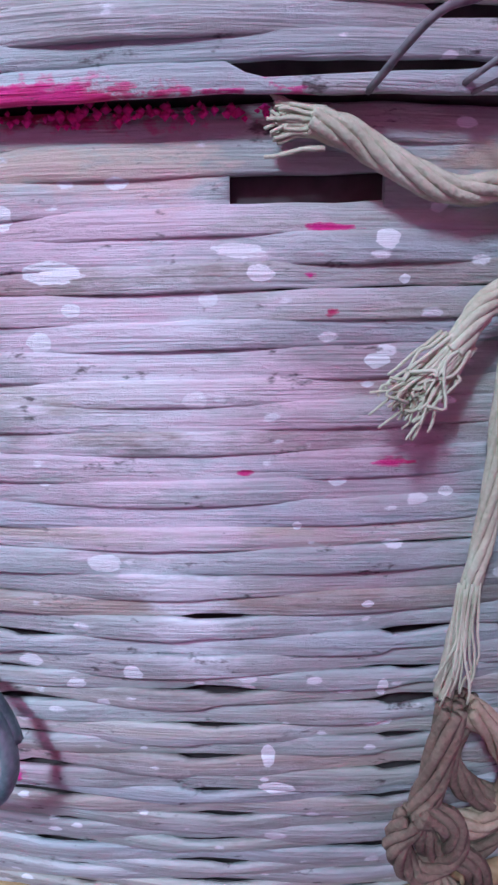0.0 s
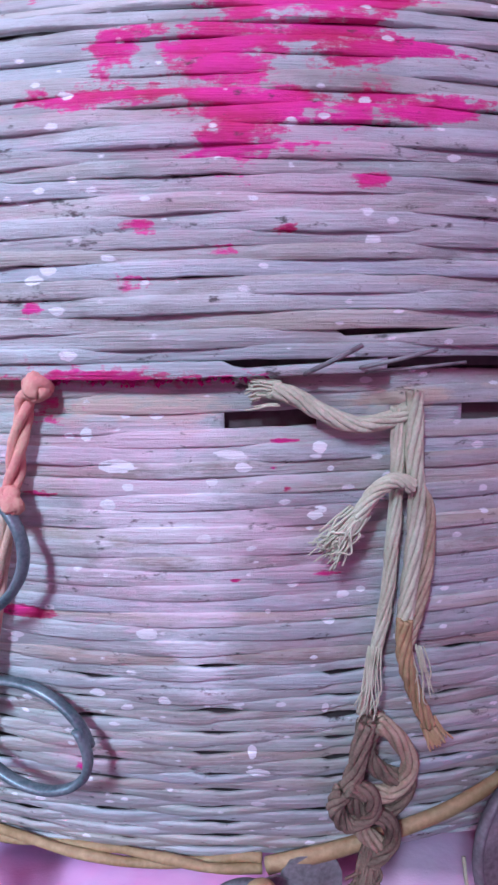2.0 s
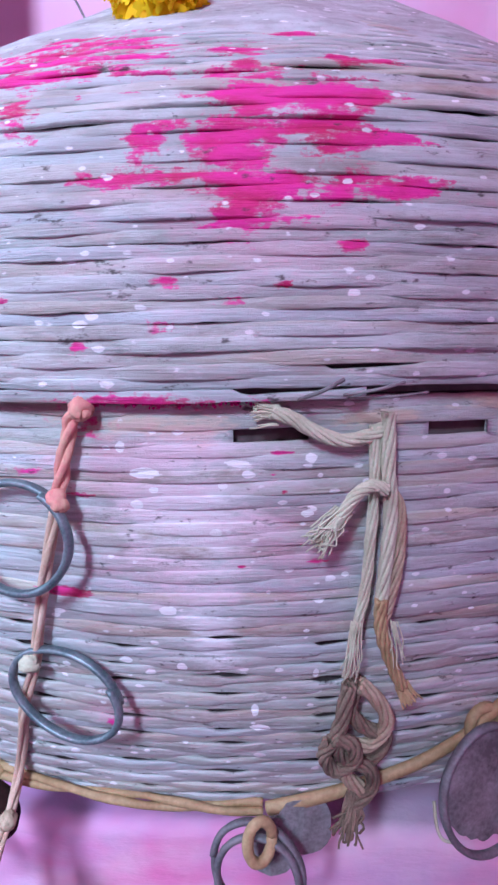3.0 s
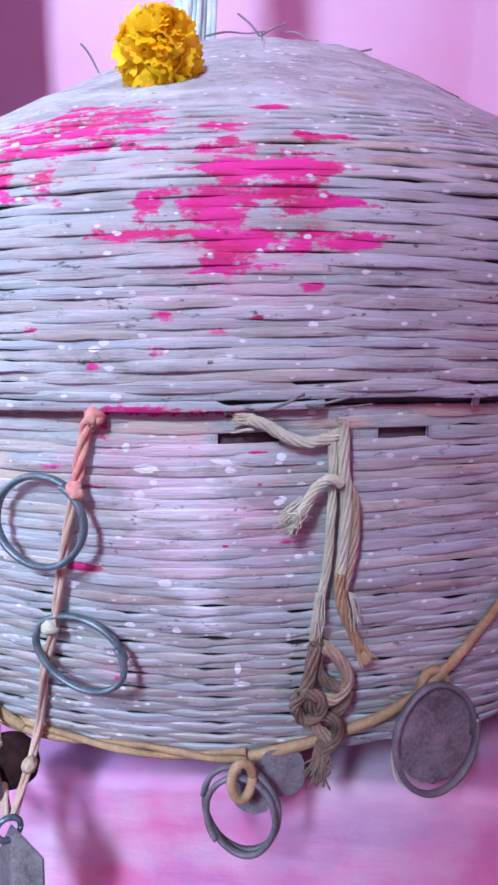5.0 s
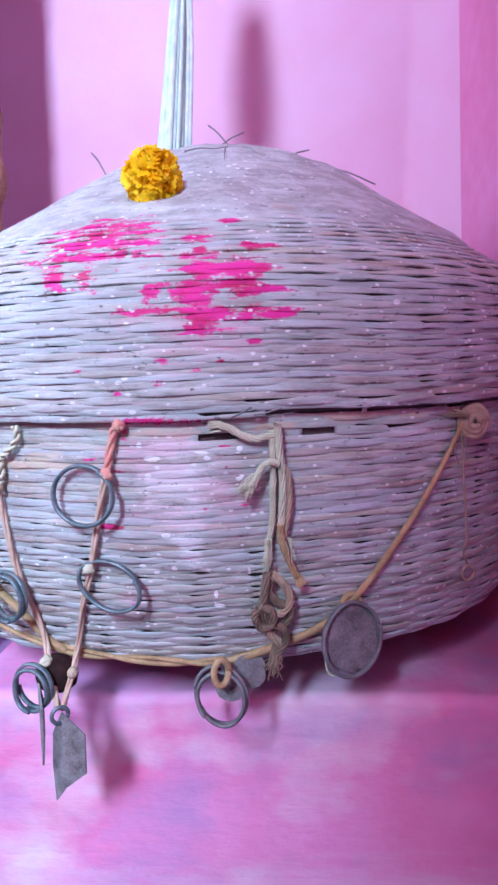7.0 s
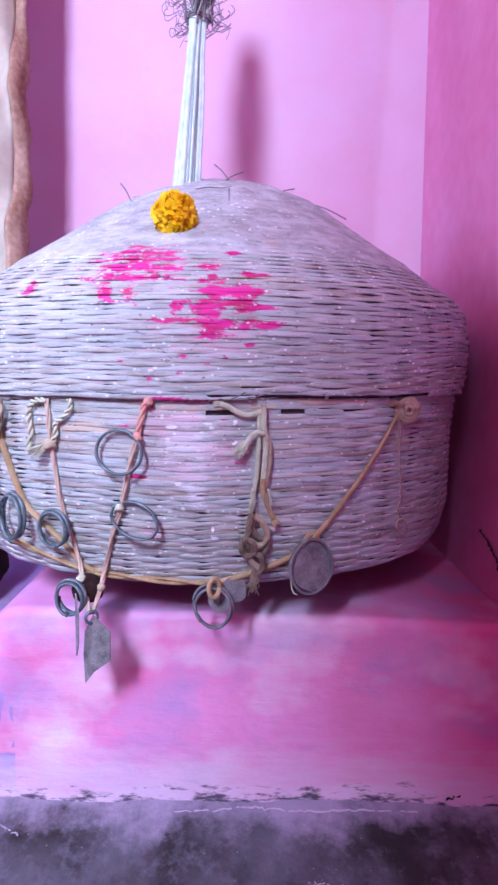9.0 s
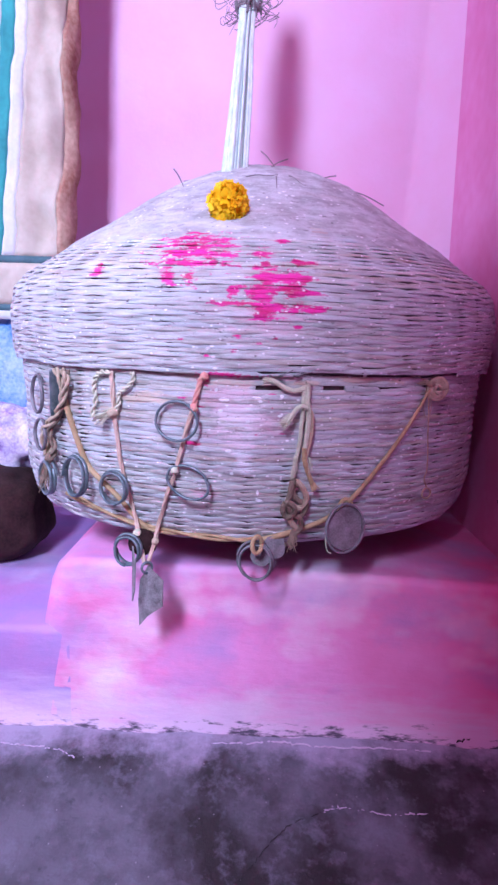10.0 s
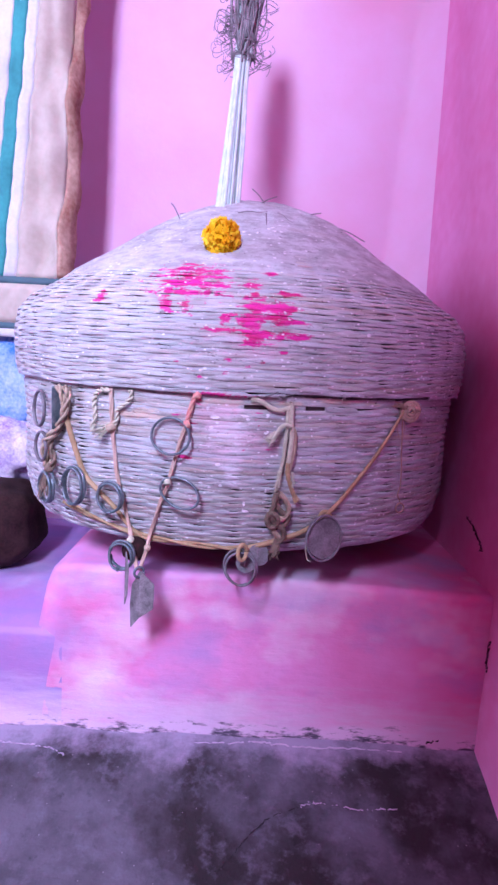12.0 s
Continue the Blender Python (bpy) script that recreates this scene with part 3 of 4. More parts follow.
def strip_mesh(r0, z0, slope, tall, row, seed, shift, gaps=(), slits=()):
    """One split of bamboo, woven out and in round the stakes; its width and height waver.
    gaps: angles where it is broken out; slits: angles where its upper half is split away."""
    sec = ((-0.9, -0.98), (0.70, -0.97), (0.98, -0.76), (1.05, 0.0), (0.98, 0.76), (0.70, 0.97), (-0.9, 0.98))
    ph = math.pi * (row % 2)
    slip = random.Random(seed).uniform(0, 50)

    def ring(a):
        ca, sa = math.cos(a), math.sin(a)
        w = math.cos(a * STAKES / 2 + ph)
        n1 = noise.noise((3.0 * ca + slip, 3.0 * sa, slip * 0.37))
        n2 = noise.noise((13 * ca, 13 * sa + slip, slip * 0.61))
        n3 = noise.noise((40 * ca + slip, 40 * sa, slip))
        deg = (math.degrees(a) + 180) % 360 - 180
        p = (a * STAKES / (2 * math.pi) + 0.25 * n1 + 0.12 * n2) % 1.0
        open_ = min(1.0, p / 0.10) * max(0.0, 1 - p / (0.62 + 0.3 * n1))
        caked = max(0.0, min(1.0, 0.62 + 1.5 * noise.noise((3.1 * ca, 3.1 * sa, 7.0 if shift else 2.0))))
        front = math.exp(-(deg / 24) ** 2)
        if shift:
            zone = 0.92 - 0.70 * front
        else:
            zone = (1.0 - min(1.0, 1.25 * front) * min(max((z0 - 0.362) / 0.03, 0), 1)) * (1 - 0.15 * front)
        g = open_ * zone * (0.25 + 0.75 * caked) * max(0.0, 0.62 + 1.1 * noise.noise((7 * ca + slip, 7 * sa, slip * 0.2)))
        h = tall * (0.545 + 0.02 * n1 + 0.012 * n2 - min(0.30, 0.48 * g))
        out = (0.0004 + 0.0005 * zone) * w + 0.0004 * n2 + 0.0002 * n3
        dz = 0.0045 * noise.noise((2.2 * ca, 2.2 * sa, z0 * 9)) + 0.10 * tall * n1 + 0.0003 * n3
        lean = 0.14 * n2
        torn = 0.0
        for g0, g1 in slits:
            if g0 < deg < g1:
                q = (deg - g0) / (g1 - g0)
                torn = (0.55 + 0.1 * n3) * min(1.0, 9 * q) * (1 - q) ** 0.45
        pts = []
        for s, t in sec:
            u, v = s * 0.0008 + out + lean * t * 0.0012, t * h * (1 - torn) - h * torn
            r = r0 + u * slope[1] - (v + dz) * slope[0]
            z = z0 + u * slope[0] + (v + dz) * slope[1]
            pts.append((CX + (lid_shift(z) if shift else 0) + r * (1 if shift else broad(z)) * sa, CY - r * ca, z))
        return pts

    verts, faces, n = [], [], len(sec)
    last = None
    for i in range(SEGS + 1):
        a = 2 * math.pi * (i % SEGS) / SEGS
        deg = (math.degrees(a) + 180) % 360 - 180
        if any(g0 < deg < g1 for g0, g1 in gaps):
            if last is not None:
                faces.append(tuple(range(last, last + n)))
            last = None
            continue
        base = len(verts)
        verts += ring(a)
        if last is None:
            faces.append(tuple(range(base, base + n))) if i else None
        else:
            for k in range(n):
                k2 = (k + 1) % n
                faces.append((last + k, last + k2, base + k2, base + k))
        last = base
    me = bpy.data.meshes.new("weave_strip")
    me.from_pydata(verts, [], faces)
    return me


def torn_at(places, z, pitch):
    """The angles given for the strip at height z. places: height to angles."""
    return next((angles for height, angles in places.items() if -0.5 * pitch <= z - height < 0.5 * pitch), ())


def weave(prof, z0, z1, pitch, parent, seed, shift, gaps, slits):
    z, k = z0, 0
    while z < z1:
        r, r2 = radius(prof, z), radius(prof, z + 0.003)
        d = math.hypot(r2 - r, 0.003)
        slope = ((r - r2) / d, 0.003 / d)
        p = pitch * random.Random(seed + k).uniform(0.86, 1.16)
        me = strip_mesh(r, z, slope, p * 1.04, k, seed + k * 1.7, shift, torn_at(gaps, z, pitch), torn_at(slits, z, pitch))
        child(part_mesh("weave_strip", stain(me), M_BAMBOO), parent)
        z += p * slope[1]
        k += 1
    return k


def child(ob, parent):
    ob.parent = parent
    ob.matrix_parent_inverse = parent.matrix_world.inverted()
    return ob


basket = empty("woven_basket", (CX, CY, LEDGE_Z))
tagged(basket, "round lidded bamboo basket, limewashed and dusted with magenta powder", "basket")

# shells close behind the weave, coloured dark as the shade in its gaps
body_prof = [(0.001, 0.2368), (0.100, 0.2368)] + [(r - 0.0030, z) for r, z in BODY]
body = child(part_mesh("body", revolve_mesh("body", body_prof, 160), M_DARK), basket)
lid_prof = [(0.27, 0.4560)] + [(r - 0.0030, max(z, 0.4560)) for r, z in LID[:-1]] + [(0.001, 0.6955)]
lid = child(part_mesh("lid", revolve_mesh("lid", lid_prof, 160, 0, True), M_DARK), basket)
weave(BODY, 0.2790, 0.4540, 0.0044, body, 11, False, {0.4430: ((2.4, 6.6), (14.8, 18.4))}, {0.4430: ((25.5, 31.0),)})
weave(LID, 0.4567, 0.612, 0.0037, lid, 101, True, {0.4567: ((9.8, 21.5), (22.3, 46.0))}, {0.4567: ((2.0, 9.6),), 0.4645: ((7.0, 13.0), (20.5, 26.8), (31.3, 38.2))})
cap_prof = [(0.252, 0.5725), (0.246, 0.5815), (0.235, 0.5905), (0.218, 0.6020), (0.200, 0.6140), (0.18, 0.6275), (0.16, 0.6420), (0.14, 0.6550), (0.12, 0.6675), (0.09, 0.6815), (0.06, 0.6928), (0.03, 0.6990), (0.001, 0.7005)]
child(part_mesh("plaster_cap", stain(revolve_mesh("plaster_cap", cap_prof, 320, 0.0016, True, 0.012)), M_CAP, None, "rough grey mud plaster crown"), lid)

# ==== cords, ropes ====


def spline(pts, n):
    """n places on a smooth line through pts."""
    p = [Vector(q) for q in pts]
    p = [2 * p[0] - p[1]] + p + [2 * p[-1] - p[-2]]
    out = []
    m = len(p) - 3
    for k in range(n):
        t = k / (n - 1) * m
        i = min(int(t), m - 1)
        t -= i
        a, b, c, d = p[i:i + 4]
        out.append(0.5 * (2 * b + (c - a) * t + (2 * a - 5 * b + 4 * c - d) * t * t + (3 * b - a - 3 * c + d) * t ** 3))
    return out


def frames(path):
    t0 = (path[1] - path[0]).normalized()
    nrm = t0.orthogonal().normalized()
    res = []
    for k, q in enumerate(path):
        t = (path[min(k + 1, len(path) - 1)] - path[max(k - 1, 0)]).normalized()
        nrm = (nrm - t * nrm.dot(t)).normalized()
        res.append((q, nrm, t.cross(nrm)))
    return res


def tube_data(path, rad, sides, verts, faces, flat=1.0):
    """Adds a capped tube along path to verts and faces; rad: a number or a function of 0..1."""
    base = len(verts)
    fr = frames(path)
    for k, (q, n, b) in enumerate(fr):
        r = rad(k / (len(fr) - 1)) if callable(rad) else rad
        for s in range(sides):
            a = 2 * math.pi * s / sides
            verts.append(q + n * (r * math.cos(a)) + b * (r * flat * math.sin(a)))
    for k in range(len(fr) - 1):
        for s in range(sides):
            s2 = (s + 1) % sides
            faces.append((base + k * sides + s, base + k * sides + s2, base + (k + 1) * sides + s2, base + (k + 1) * sides + s))
    faces.append(tuple(base + s for s in reversed(range(sides))))
    faces.append(tuple(base + (len(fr) - 1) * sides + s for s in range(sides)))


def mesh_of(name, verts, faces):
    me = bpy.data.meshes.new(name)
    me.from_pydata([tuple(v) for v in verts], [], faces)
    return me


def tube(name, path, rad, material, parent, sides=8, flat=1.0, label=""):
    v, f = [], []
    tube_data(path, rad, sides, v, f, flat)
    return child(part_mesh(name, mesh_of(name, v, f), material, None, label), parent)


def twisted(path, rad, strands, turns, wob, seed):
    """Strand lines that twist about path."""
    fr = frames(path)
    lines = []
    for s in range(strands):
        line = []
        for k, (q, n, b) in enumerate(fr):
            u = k / (len(fr) - 1)
            a = 2 * math.pi * (s / strands + turns * u)
            w = wob * noise.noise((u * 9, seed, s))
            line.append(q + n * ((rad + w) * math.cos(a)) + b * ((rad + w) * math.sin(a)))
        lines.append(line)
    return lines


def rope_strands(path, rad, strands, turns, material, parent, seed=0, name="strand"):
    for k, line in enumerate(twisted(path, rad * (0.5 if strands < 5 else 0.68), strands, turns, rad * 0.15, seed)):
        tube(name, line, lambda u: rad * (0.56 if strands < 5 else 0.42) * (0.9 + 0.22 * noise.noise((u * 11, seed + k, 1))), material, parent, 7)


def fray(name, at, way, length, spread, count, thick, material, parent, seed, curl=0.5):
    """A brush of loose fibres that opens from a cord's end."""
    rng = random.Random(seed)
    v, f = [], []
    way = Vector(way).normalized()
    for k in range(count):
        d = Vector([rng.gauss(0, 1) for _ in range(3)])
        d.y *= 0.4
        side = d - way * d.dot(way)
        p0 = Vector(at) + side * 0.0011
        ln = length * rng.uniform(0.6, 1.1)
        curl_way = Vector((rng.gauss(0, 1), rng.gauss(0, 0.3), rng.gauss(0, 1)))
        pts = [p0 - way * ln * 0.3]
        for s in (0.2, 0.5, 0.8, 1.0):
            pts.append(p0 + way * ln * s + side * spread * ln * s * 0.6 + curl_way * curl * ln * 0.16 * s * math.sin(5 * s + k))
        tube_data(spline(pts, 12), lambda u: thick * (1.1 - 0.4 * u), 4, v, f)
    return tagged(child(part_mesh(name, mesh_of(name, v, f), material), parent), kind="stuff")


def thing(name, place, label, category, group=""):
    ob = empty(name, place)
    return tagged(ob, label, category, group)


def line_on(pts, off, n=60):
    return spline([on_basket(x, z, off) for x, z in pts], n)


# cord stained with powder, down the front to the metal leaf
cord_a = thing("knotted_string", on_basket(-0.055, 0.447), "thin orange jute cord, its top stained magenta, tied to the basket", "string", "strings on the basket")
pa = [on_basket(x, z, 0.0052) for x, z in ((-0.052, 0.450), (-0.055, 0.444), (-0.059, 0.429), (-0.063, 0.414), (-0.070, 0.390), (-0.078, 0.358), (-0.087, 0.332), (-0.098, 0.296))]
pa += [Vector((-0.098, 0.141, 0.279)), Vector((-0.103, 0.134, 0.260))]
full = spline(pa, 110)
rope_strands(full[:36], 0.0027, 3, 1.2, M_CORD_PINK, cord_a, 1, "stained_strand")
rope_strands(full[35:], 0.0023, 3, 1.6, M_CORD_PEACH, cord_a, 2)


def knot(at, size, material, parent, seed, name="knot"):
    """A small lump of cord wound on itself."""
    rng = random.Random(seed)
    v, f = [], []
    for k in range(3):
        ax = Vector((rng.uniform(-1, 1), rng.uniform(-0.5, 0.5), rng.uniform(-1, 1))).normalized()
        p, q = ax.orthogonal().normalized(), None
        q = ax.cross(p)
        loop = [Vector(at) + (p * math.cos(a) + q * math.sin(a) * 0.8) * size * 0.55 + ax * size * 0.25 * math.sin(2 * a + k) for a in [i * 2 * math.pi / 22 for i in range(23)]]
        tube_data(loop, size * 0.42, 7, v, f)
    return child(part_mesh(name, mesh_of(name, v, f), material), parent)


knot(on_basket(-0.051, 0.449, 0.006), 0.0044, M_CORD_PINK, cord_a, 3)
knot(on_basket(-0.0605, 0.4195, 0.008), 0.0046, M_CORD_PINK, cord_a, 4)
knot(on_basket(-0.079, 0.357, 0.008), 0.0042, M_CORD_PALE, cord_a, 5)
knot((-0.0965, 0.141, 0.283), 0.0042, M_CORD, cord_a, 6)

# cord with curled ends
cord_b = thing("knotted_string", on_basket(-0.141, 0.447), "pale knotted jute cord with curled loose ends on the basket", "string", "strings on the basket")
pb = [on_basket(x, z, 0.005) for x, z in ((-0.141, 0.449), (-0.140, 0.430), (-0.139, 0.406), (-0.136, 0.370), (-0.131, 0.338), (-0.124, 0.305))]
pb += [Vector((-0.114, 0.147, 0.283)), Vector((-0.1055, 0.134, 0.260))]
rope_strands(spline(pb, 100), 0.0024, 3, 2.5, M_CORD_PEACH, cord_b, 8)
rope_strands(line_on(((-0.141, 0.447), (-0.150, 0.4475), (-0.157, 0.443), (-0.160, 0.433), (-0.159, 0.420), (-0.164, 0.403)), 0.0055), 0.0028, 2, 4, M_CORD_PALE, cord_b, 9, "curled_end")
rope_strands(line_on(((-0.139, 0.409), (-0.134, 0.418), (-0.1335, 0.428), (-0.127, 0.433), (-0.119, 0.441), (-0.1195, 0.449)), 0.0055), 0.0024, 2, 4, M_CORD_PALE, cord_b, 10, "curled_end")
knot(on_basket(-0.140, 0.409, 0.007), 0.0062, M_CORD, cord_b, 11)
fray("fibre_tuft", on_basket(-0.144, 0.409, 0.007), (-0.8, -0.2, -0.5), 0.017, 0.35, 30, 0.0006, M_CORD_PALE, cord_b, 12)
knot((-0.116, 0.145, 0.289), 0.0050, M_CORD_PALE, cord_b, 13)

# the thick bunch of cords at the side
cord_c = thing("cord_bunch", on_basket(-0.205, 0.44), "thick bunch of dusty jute cords tied under the lid", "string", "strings on the basket")
for k, pts in enumerate((((-0.207, 0.447), (-0.199, 0.430), (-0.203, 0.408), (-0.222, 0.388), (-0.225, 0.366), (-0.221, 0.350)),
                         ((-0.191, 0.447), (-0.194, 0.425), (-0.203, 0.402), (-0.219, 0.380), (-0.214, 0.362), (-0.222, 0.345)),
                         ((-0.196, 0.447), (-0.190, 0.436), (-0.199, 0.412), (-0.212, 0.393), (-0.229, 0.377), (-0.226, 0.352)))):
    rope_strands(line_on(pts, 0.006 + 0.002 * k), 0.0036, 2, 3.5, (M_CORD, M_CORD_DARK, M_CORD)[k], cord_c, 20 + k)
knot(on_basket(-0.222, 0.35, 0.009), 0.0058, M_CORD_DARK, cord_c, 24)
fray("fibre_tuft", on_basket(-0.226, 0.345, 0.01), (-0.1, -0.2, -1), 0.03, 0.16, 34, 0.0006, M_CORD_DARK, cord_c, 25)
strap = thing("iron_strap", on_basket(-0.208, 0.43), "dark narrow iron strap behind the cords", "strap")
tube("band", line_on(((-0.2085, 0.446), (-0.2095, 0.425), (-0.2105, 0.398)), 0.006, 20), 0.0055, M_IRON, strap, 8, 0.25)

# split cane that runs round the foot
cane_l = thing("cane_tie", on_basket(-0.195, 0.408), "ochre split cane tied round the foot of the basket", "cane", "cane ties")
tube("cane", line_on(((-0.199, 0.428), (-0.195, 0.408), (-0.176, 0.356), (-0.158, 0.336), (-0.141, 0.321), (-0.122, 0.297), (-0.110, 0.287)), 0.0045, 60), lambda u: 0.0032 * (1.15 - 0.35 * u), M_CORD_GOLD, cane_l, 8, 0.6)
foot = thing("cane_tie", on_basket(-0.06, 0.285), "twisted ochre cane tie slung under the basket's foot", "cane", "cane ties")
pf = line_on(((-0.205, 0.312), (-0.165, 0.300), (-0.11, 0.2875), (-0.075, 0.2850), (-0.046, 0.2835), (-0.02, 0.2825), (0.002, 0.2825)), 0.0035, 90)
rope_strands(pf, 0.0036, 2, 1.6, M_CORD_GOLD, foot, 30, "cane")
cane_r = thing("cane_tie", on_basket(0.15, 0.41), "thin ochre cane running down from a knot to the iron rings", "cane", "cane ties")
pr = line_on(((0.170, 0.441), (0.152, 0.410), (0.131, 0.379), (0.097, 0.334), (0.069, 0.308), (0.033, 0.2925), (0.004, 0.2825)), 0.0045, 100)
tube("cane", pr, lambda u: 0.0017 + 0.0020 * u, M_CORD_GOLD, cane_r, 8, 0.8)
rose = thing("cord_knot", on_basket(0.178, 0.441), "round rosette knot of dusty cord under the lid", "knot")
for k, q in enumerate((0.0105, 0.0072, 0.0038)):
    c0 = on_basket(0.178, 0.4405, 0.006 + 0.0012 * k)
    loop = [c0 + Vector((q * math.cos(a), -0.0008 * math.sin(3 * a) + 0.4 * q * math.cos(a), q * math.sin(a))) for a in [i * 2 * math.pi / 30 for i in range(31)]]
    tube("loop", loop, 0.0023, M_CORD, rose, 7)
fray("fibre_tuft", on_basket(0.165, 0.446, 0.005), (-1, -0.1, 0.2), 0.025, 0.2, 18, 0.0004, M_CORD, rose, 33)
wire = thing("wire_hook", on_basket(0.172, 0.40), "thin rusty wire with a small ring at its end", "wire")
pw = line_on(((0.168, 0.434), (0.171, 0.415), (0.1735, 0.392), (0.176, 0.375), (0.178, 0.355), (0.176, 0.345), (0.1805, 0.335)), 0.005, 60)
tube("wire", pw, 0.0007, M_CORD, wire, 6)
cw = on_basket(0.1815, 0.3275, 0.0055)
tube("eye", [cw + Vector((0.0052 * math.cos(a), 0.003 * math.cos(a), 0.0055 * math.sin(a))) for a in [i * 2 * math.pi / 26 for i in range(27)]], 0.0010, M_CORD, wire, 6)
for k in range(2):
    tube("wire", line_on(((0.166 + 0.004 * k, 0.437), (0.163 + 0.01 * k, 0.423), (0.167 + 0.006 * k, 0.412)), 0.005, 20), 0.0004, M_CORD, wire, 5)

# the long braided rope
rope = thing("braided_rope", on_basket(0.042, 0.44), "long doubled rope, bleached above and dusty brown below, frayed and knotted", "rope")
rope_strands(line_on(((0.0385, 0.443), (0.0390, 0.424), (0.0385, 0.405), (0.0375, 0.388), (0.0350, 0.371), (0.0325, 0.353)), 0.0055, 90), 0.0018, 6, 1.6, M_CORD_PALE, rope, 40)
rope_strands(line_on(((0.0425, 0.447), (0.0430, 0.430), (0.0445, 0.412), (0.0435, 0.393), (0.0425, 0.380)), 0.0068, 90), 0.0023, 6, 1.4, M_CORD_PALE, rope, 41)
rope_strands(line_on(((0.0430, 0.424), (0.0475, 0.415), (0.0480, 0.398), (0.0455, 0.382), (0.0440, 0.374), (0.0470, 0.362)), 0.0058, 90), 0.0021, 6, 1.8, M_CORD, rope, 42)
rope_strands(line_on(((0.0425, 0.385), (0.0430, 0.374), (0.0465, 0.362), (0.0520, 0.349)), 0.0085, 60), 0.0022, 6, 0.9, M_CORD_GOLD, rope, 43)
fray("frayed_end", on_basket(0.0525, 0.348, 0.0085), (0.5, -0.1, -1), 0.006, 0.16, 26, 0.0005, M_CORD_GOLD, rope, 44)
rope_strands(line_on(((0.0425, 0.423), (0.0375, 0.4245), (0.0325, 0.4215), (0.0285, 0.415)), 0.0095, 60), 0.0020, 7, 0.8, M_CORD_PALE, rope, 45, "side_strand")
fray("frayed_end", on_basket(0.0280, 0.4145, 0.0095), (-0.75, -0.2, -0.8), 0.0105, 0.13, 110, 0.00036, M_CORD_PALE, rope, 46, 1.3)
for k, pts in enumerate((((0.0370, 0.353), (0.0340, 0.340), (0.0400, 0.331), (0.0480, 0.326), (0.0440, 0.314), (0.0360, 0.312)),
                         ((0.0360, 0.352), (0.0430, 0.345), (0.0475, 0.334), (0.0430, 0.324), (0.0350, 0.322), (0.0330, 0.310), (0.0400, 0.300)),
                         ((0.0330, 0.353), (0.0310, 0.338), (0.0290, 0.328), (0.0330, 0.318), (0.0420, 0.312), (0.0440, 0.302), (0.0380, 0.293)),
                         ((0.0270, 0.330), (0.0250, 0.322), (0.0290, 0.314), (0.0360, 0.318), (0.0350, 0.327), (0.0280, 0.331)))):
    path = [q - Vector((0, 0.004 * max(0, (0.32 - q.z) / 0.03), 0)) for q in line_on(pts, 0.007 + 0.0016 * k, 90)]
    rope_strands(path, 0.0027, 6, 1.5, M_CORD_DARK if k != 1 else M_CORD, rope, 47 + k, "knotted_strand")
fray("frayed_end", on_basket(0.038, 0.298, 0.011), (-0.2, -0.1, -1), 0.018, 0.10, 40, 0.0007, M_CORD_DARK, rope, 53, 1.4)

fray("fibre_tuft", on_basket(0.0340, 0.372, 0.008), (-0.12, -0.05, -1), 0.016, 0.09, 12, 0.0003, M_CORD_PALE, rope, 55, 0.7)
fray("fibre_tuft", on_basket(0.0470, 0.372, 0.008), (0.2, -0.05, -1), 0.012, 0.10, 9, 0.0003, M_CORD_PALE, rope, 56, 0.8)

# short twisted rope under the lid
bit = thing("rope_piece", on_basket(0.02, 0.443), "short bleached piece of twisted rope with a frayed end", "rope")
rope_strands(line_on(((0.007, 0.4475), (0.013, 0.4455), (0.020, 0.4415), (0.028, 0.4385), (0.036, 0.4395), (0.042, 0.4420)), 0.0055, 80), 0.0022, 7, 1.0, M_CORD_PALE, bit, 60)
fray("frayed_end", on_basket(0.0075, 0.4475, 0.0055), (-1, 0, 0.1), 0.006, 0.14, 60, 0.0004, M_CORD_PALE, bit, 61)

# ==== iron rings and metal leaves ====


def coil(rx, rz, thick, wide, turns, seed):
    """A bent iron ring, its ends overlapping."""
    v, f = [], []
    n = 64
    line = []
    for k in range(n + 1):
        a = 2 * math.pi * turns * k / n + seed
        g = 1 + 0.05 * noise.noise((math.cos(a) + seed, math.sin(a), seed))
        line.append(Vector((rx * g * math.cos(a), -0.0022 * (k / n), rz * g * math.sin(a))))
    for k, q in enumerate(line):
        rad = Vector((q.x, 0, q.z)).normalized()
        for s in range(8):
            b = 2 * math.pi * s / 8
            v.append(q + rad * thick * math.cos(b) + Vector((0, wide * math.sin(b), 0)))
    for k in range(n):
        for s in range(8):
            s2 = (s + 1) % 8
            f.append((k * 8 + s, k * 8 + s2, (k + 1) * 8 + s2, (k + 1) * 8 + s))
    f.append(tuple(reversed(range(8))))
    f.append(tuple(n * 8 + s for s in range(8)))
    return mesh_of("ring", v, f)


def facing(x, off_angle=0.0):
    """The turn about z that lays a thing flat on the basket at x."""
    return math.degrees(math.asin(max(-1, min(1, (x - CX) / 0.285)))) + off_angle


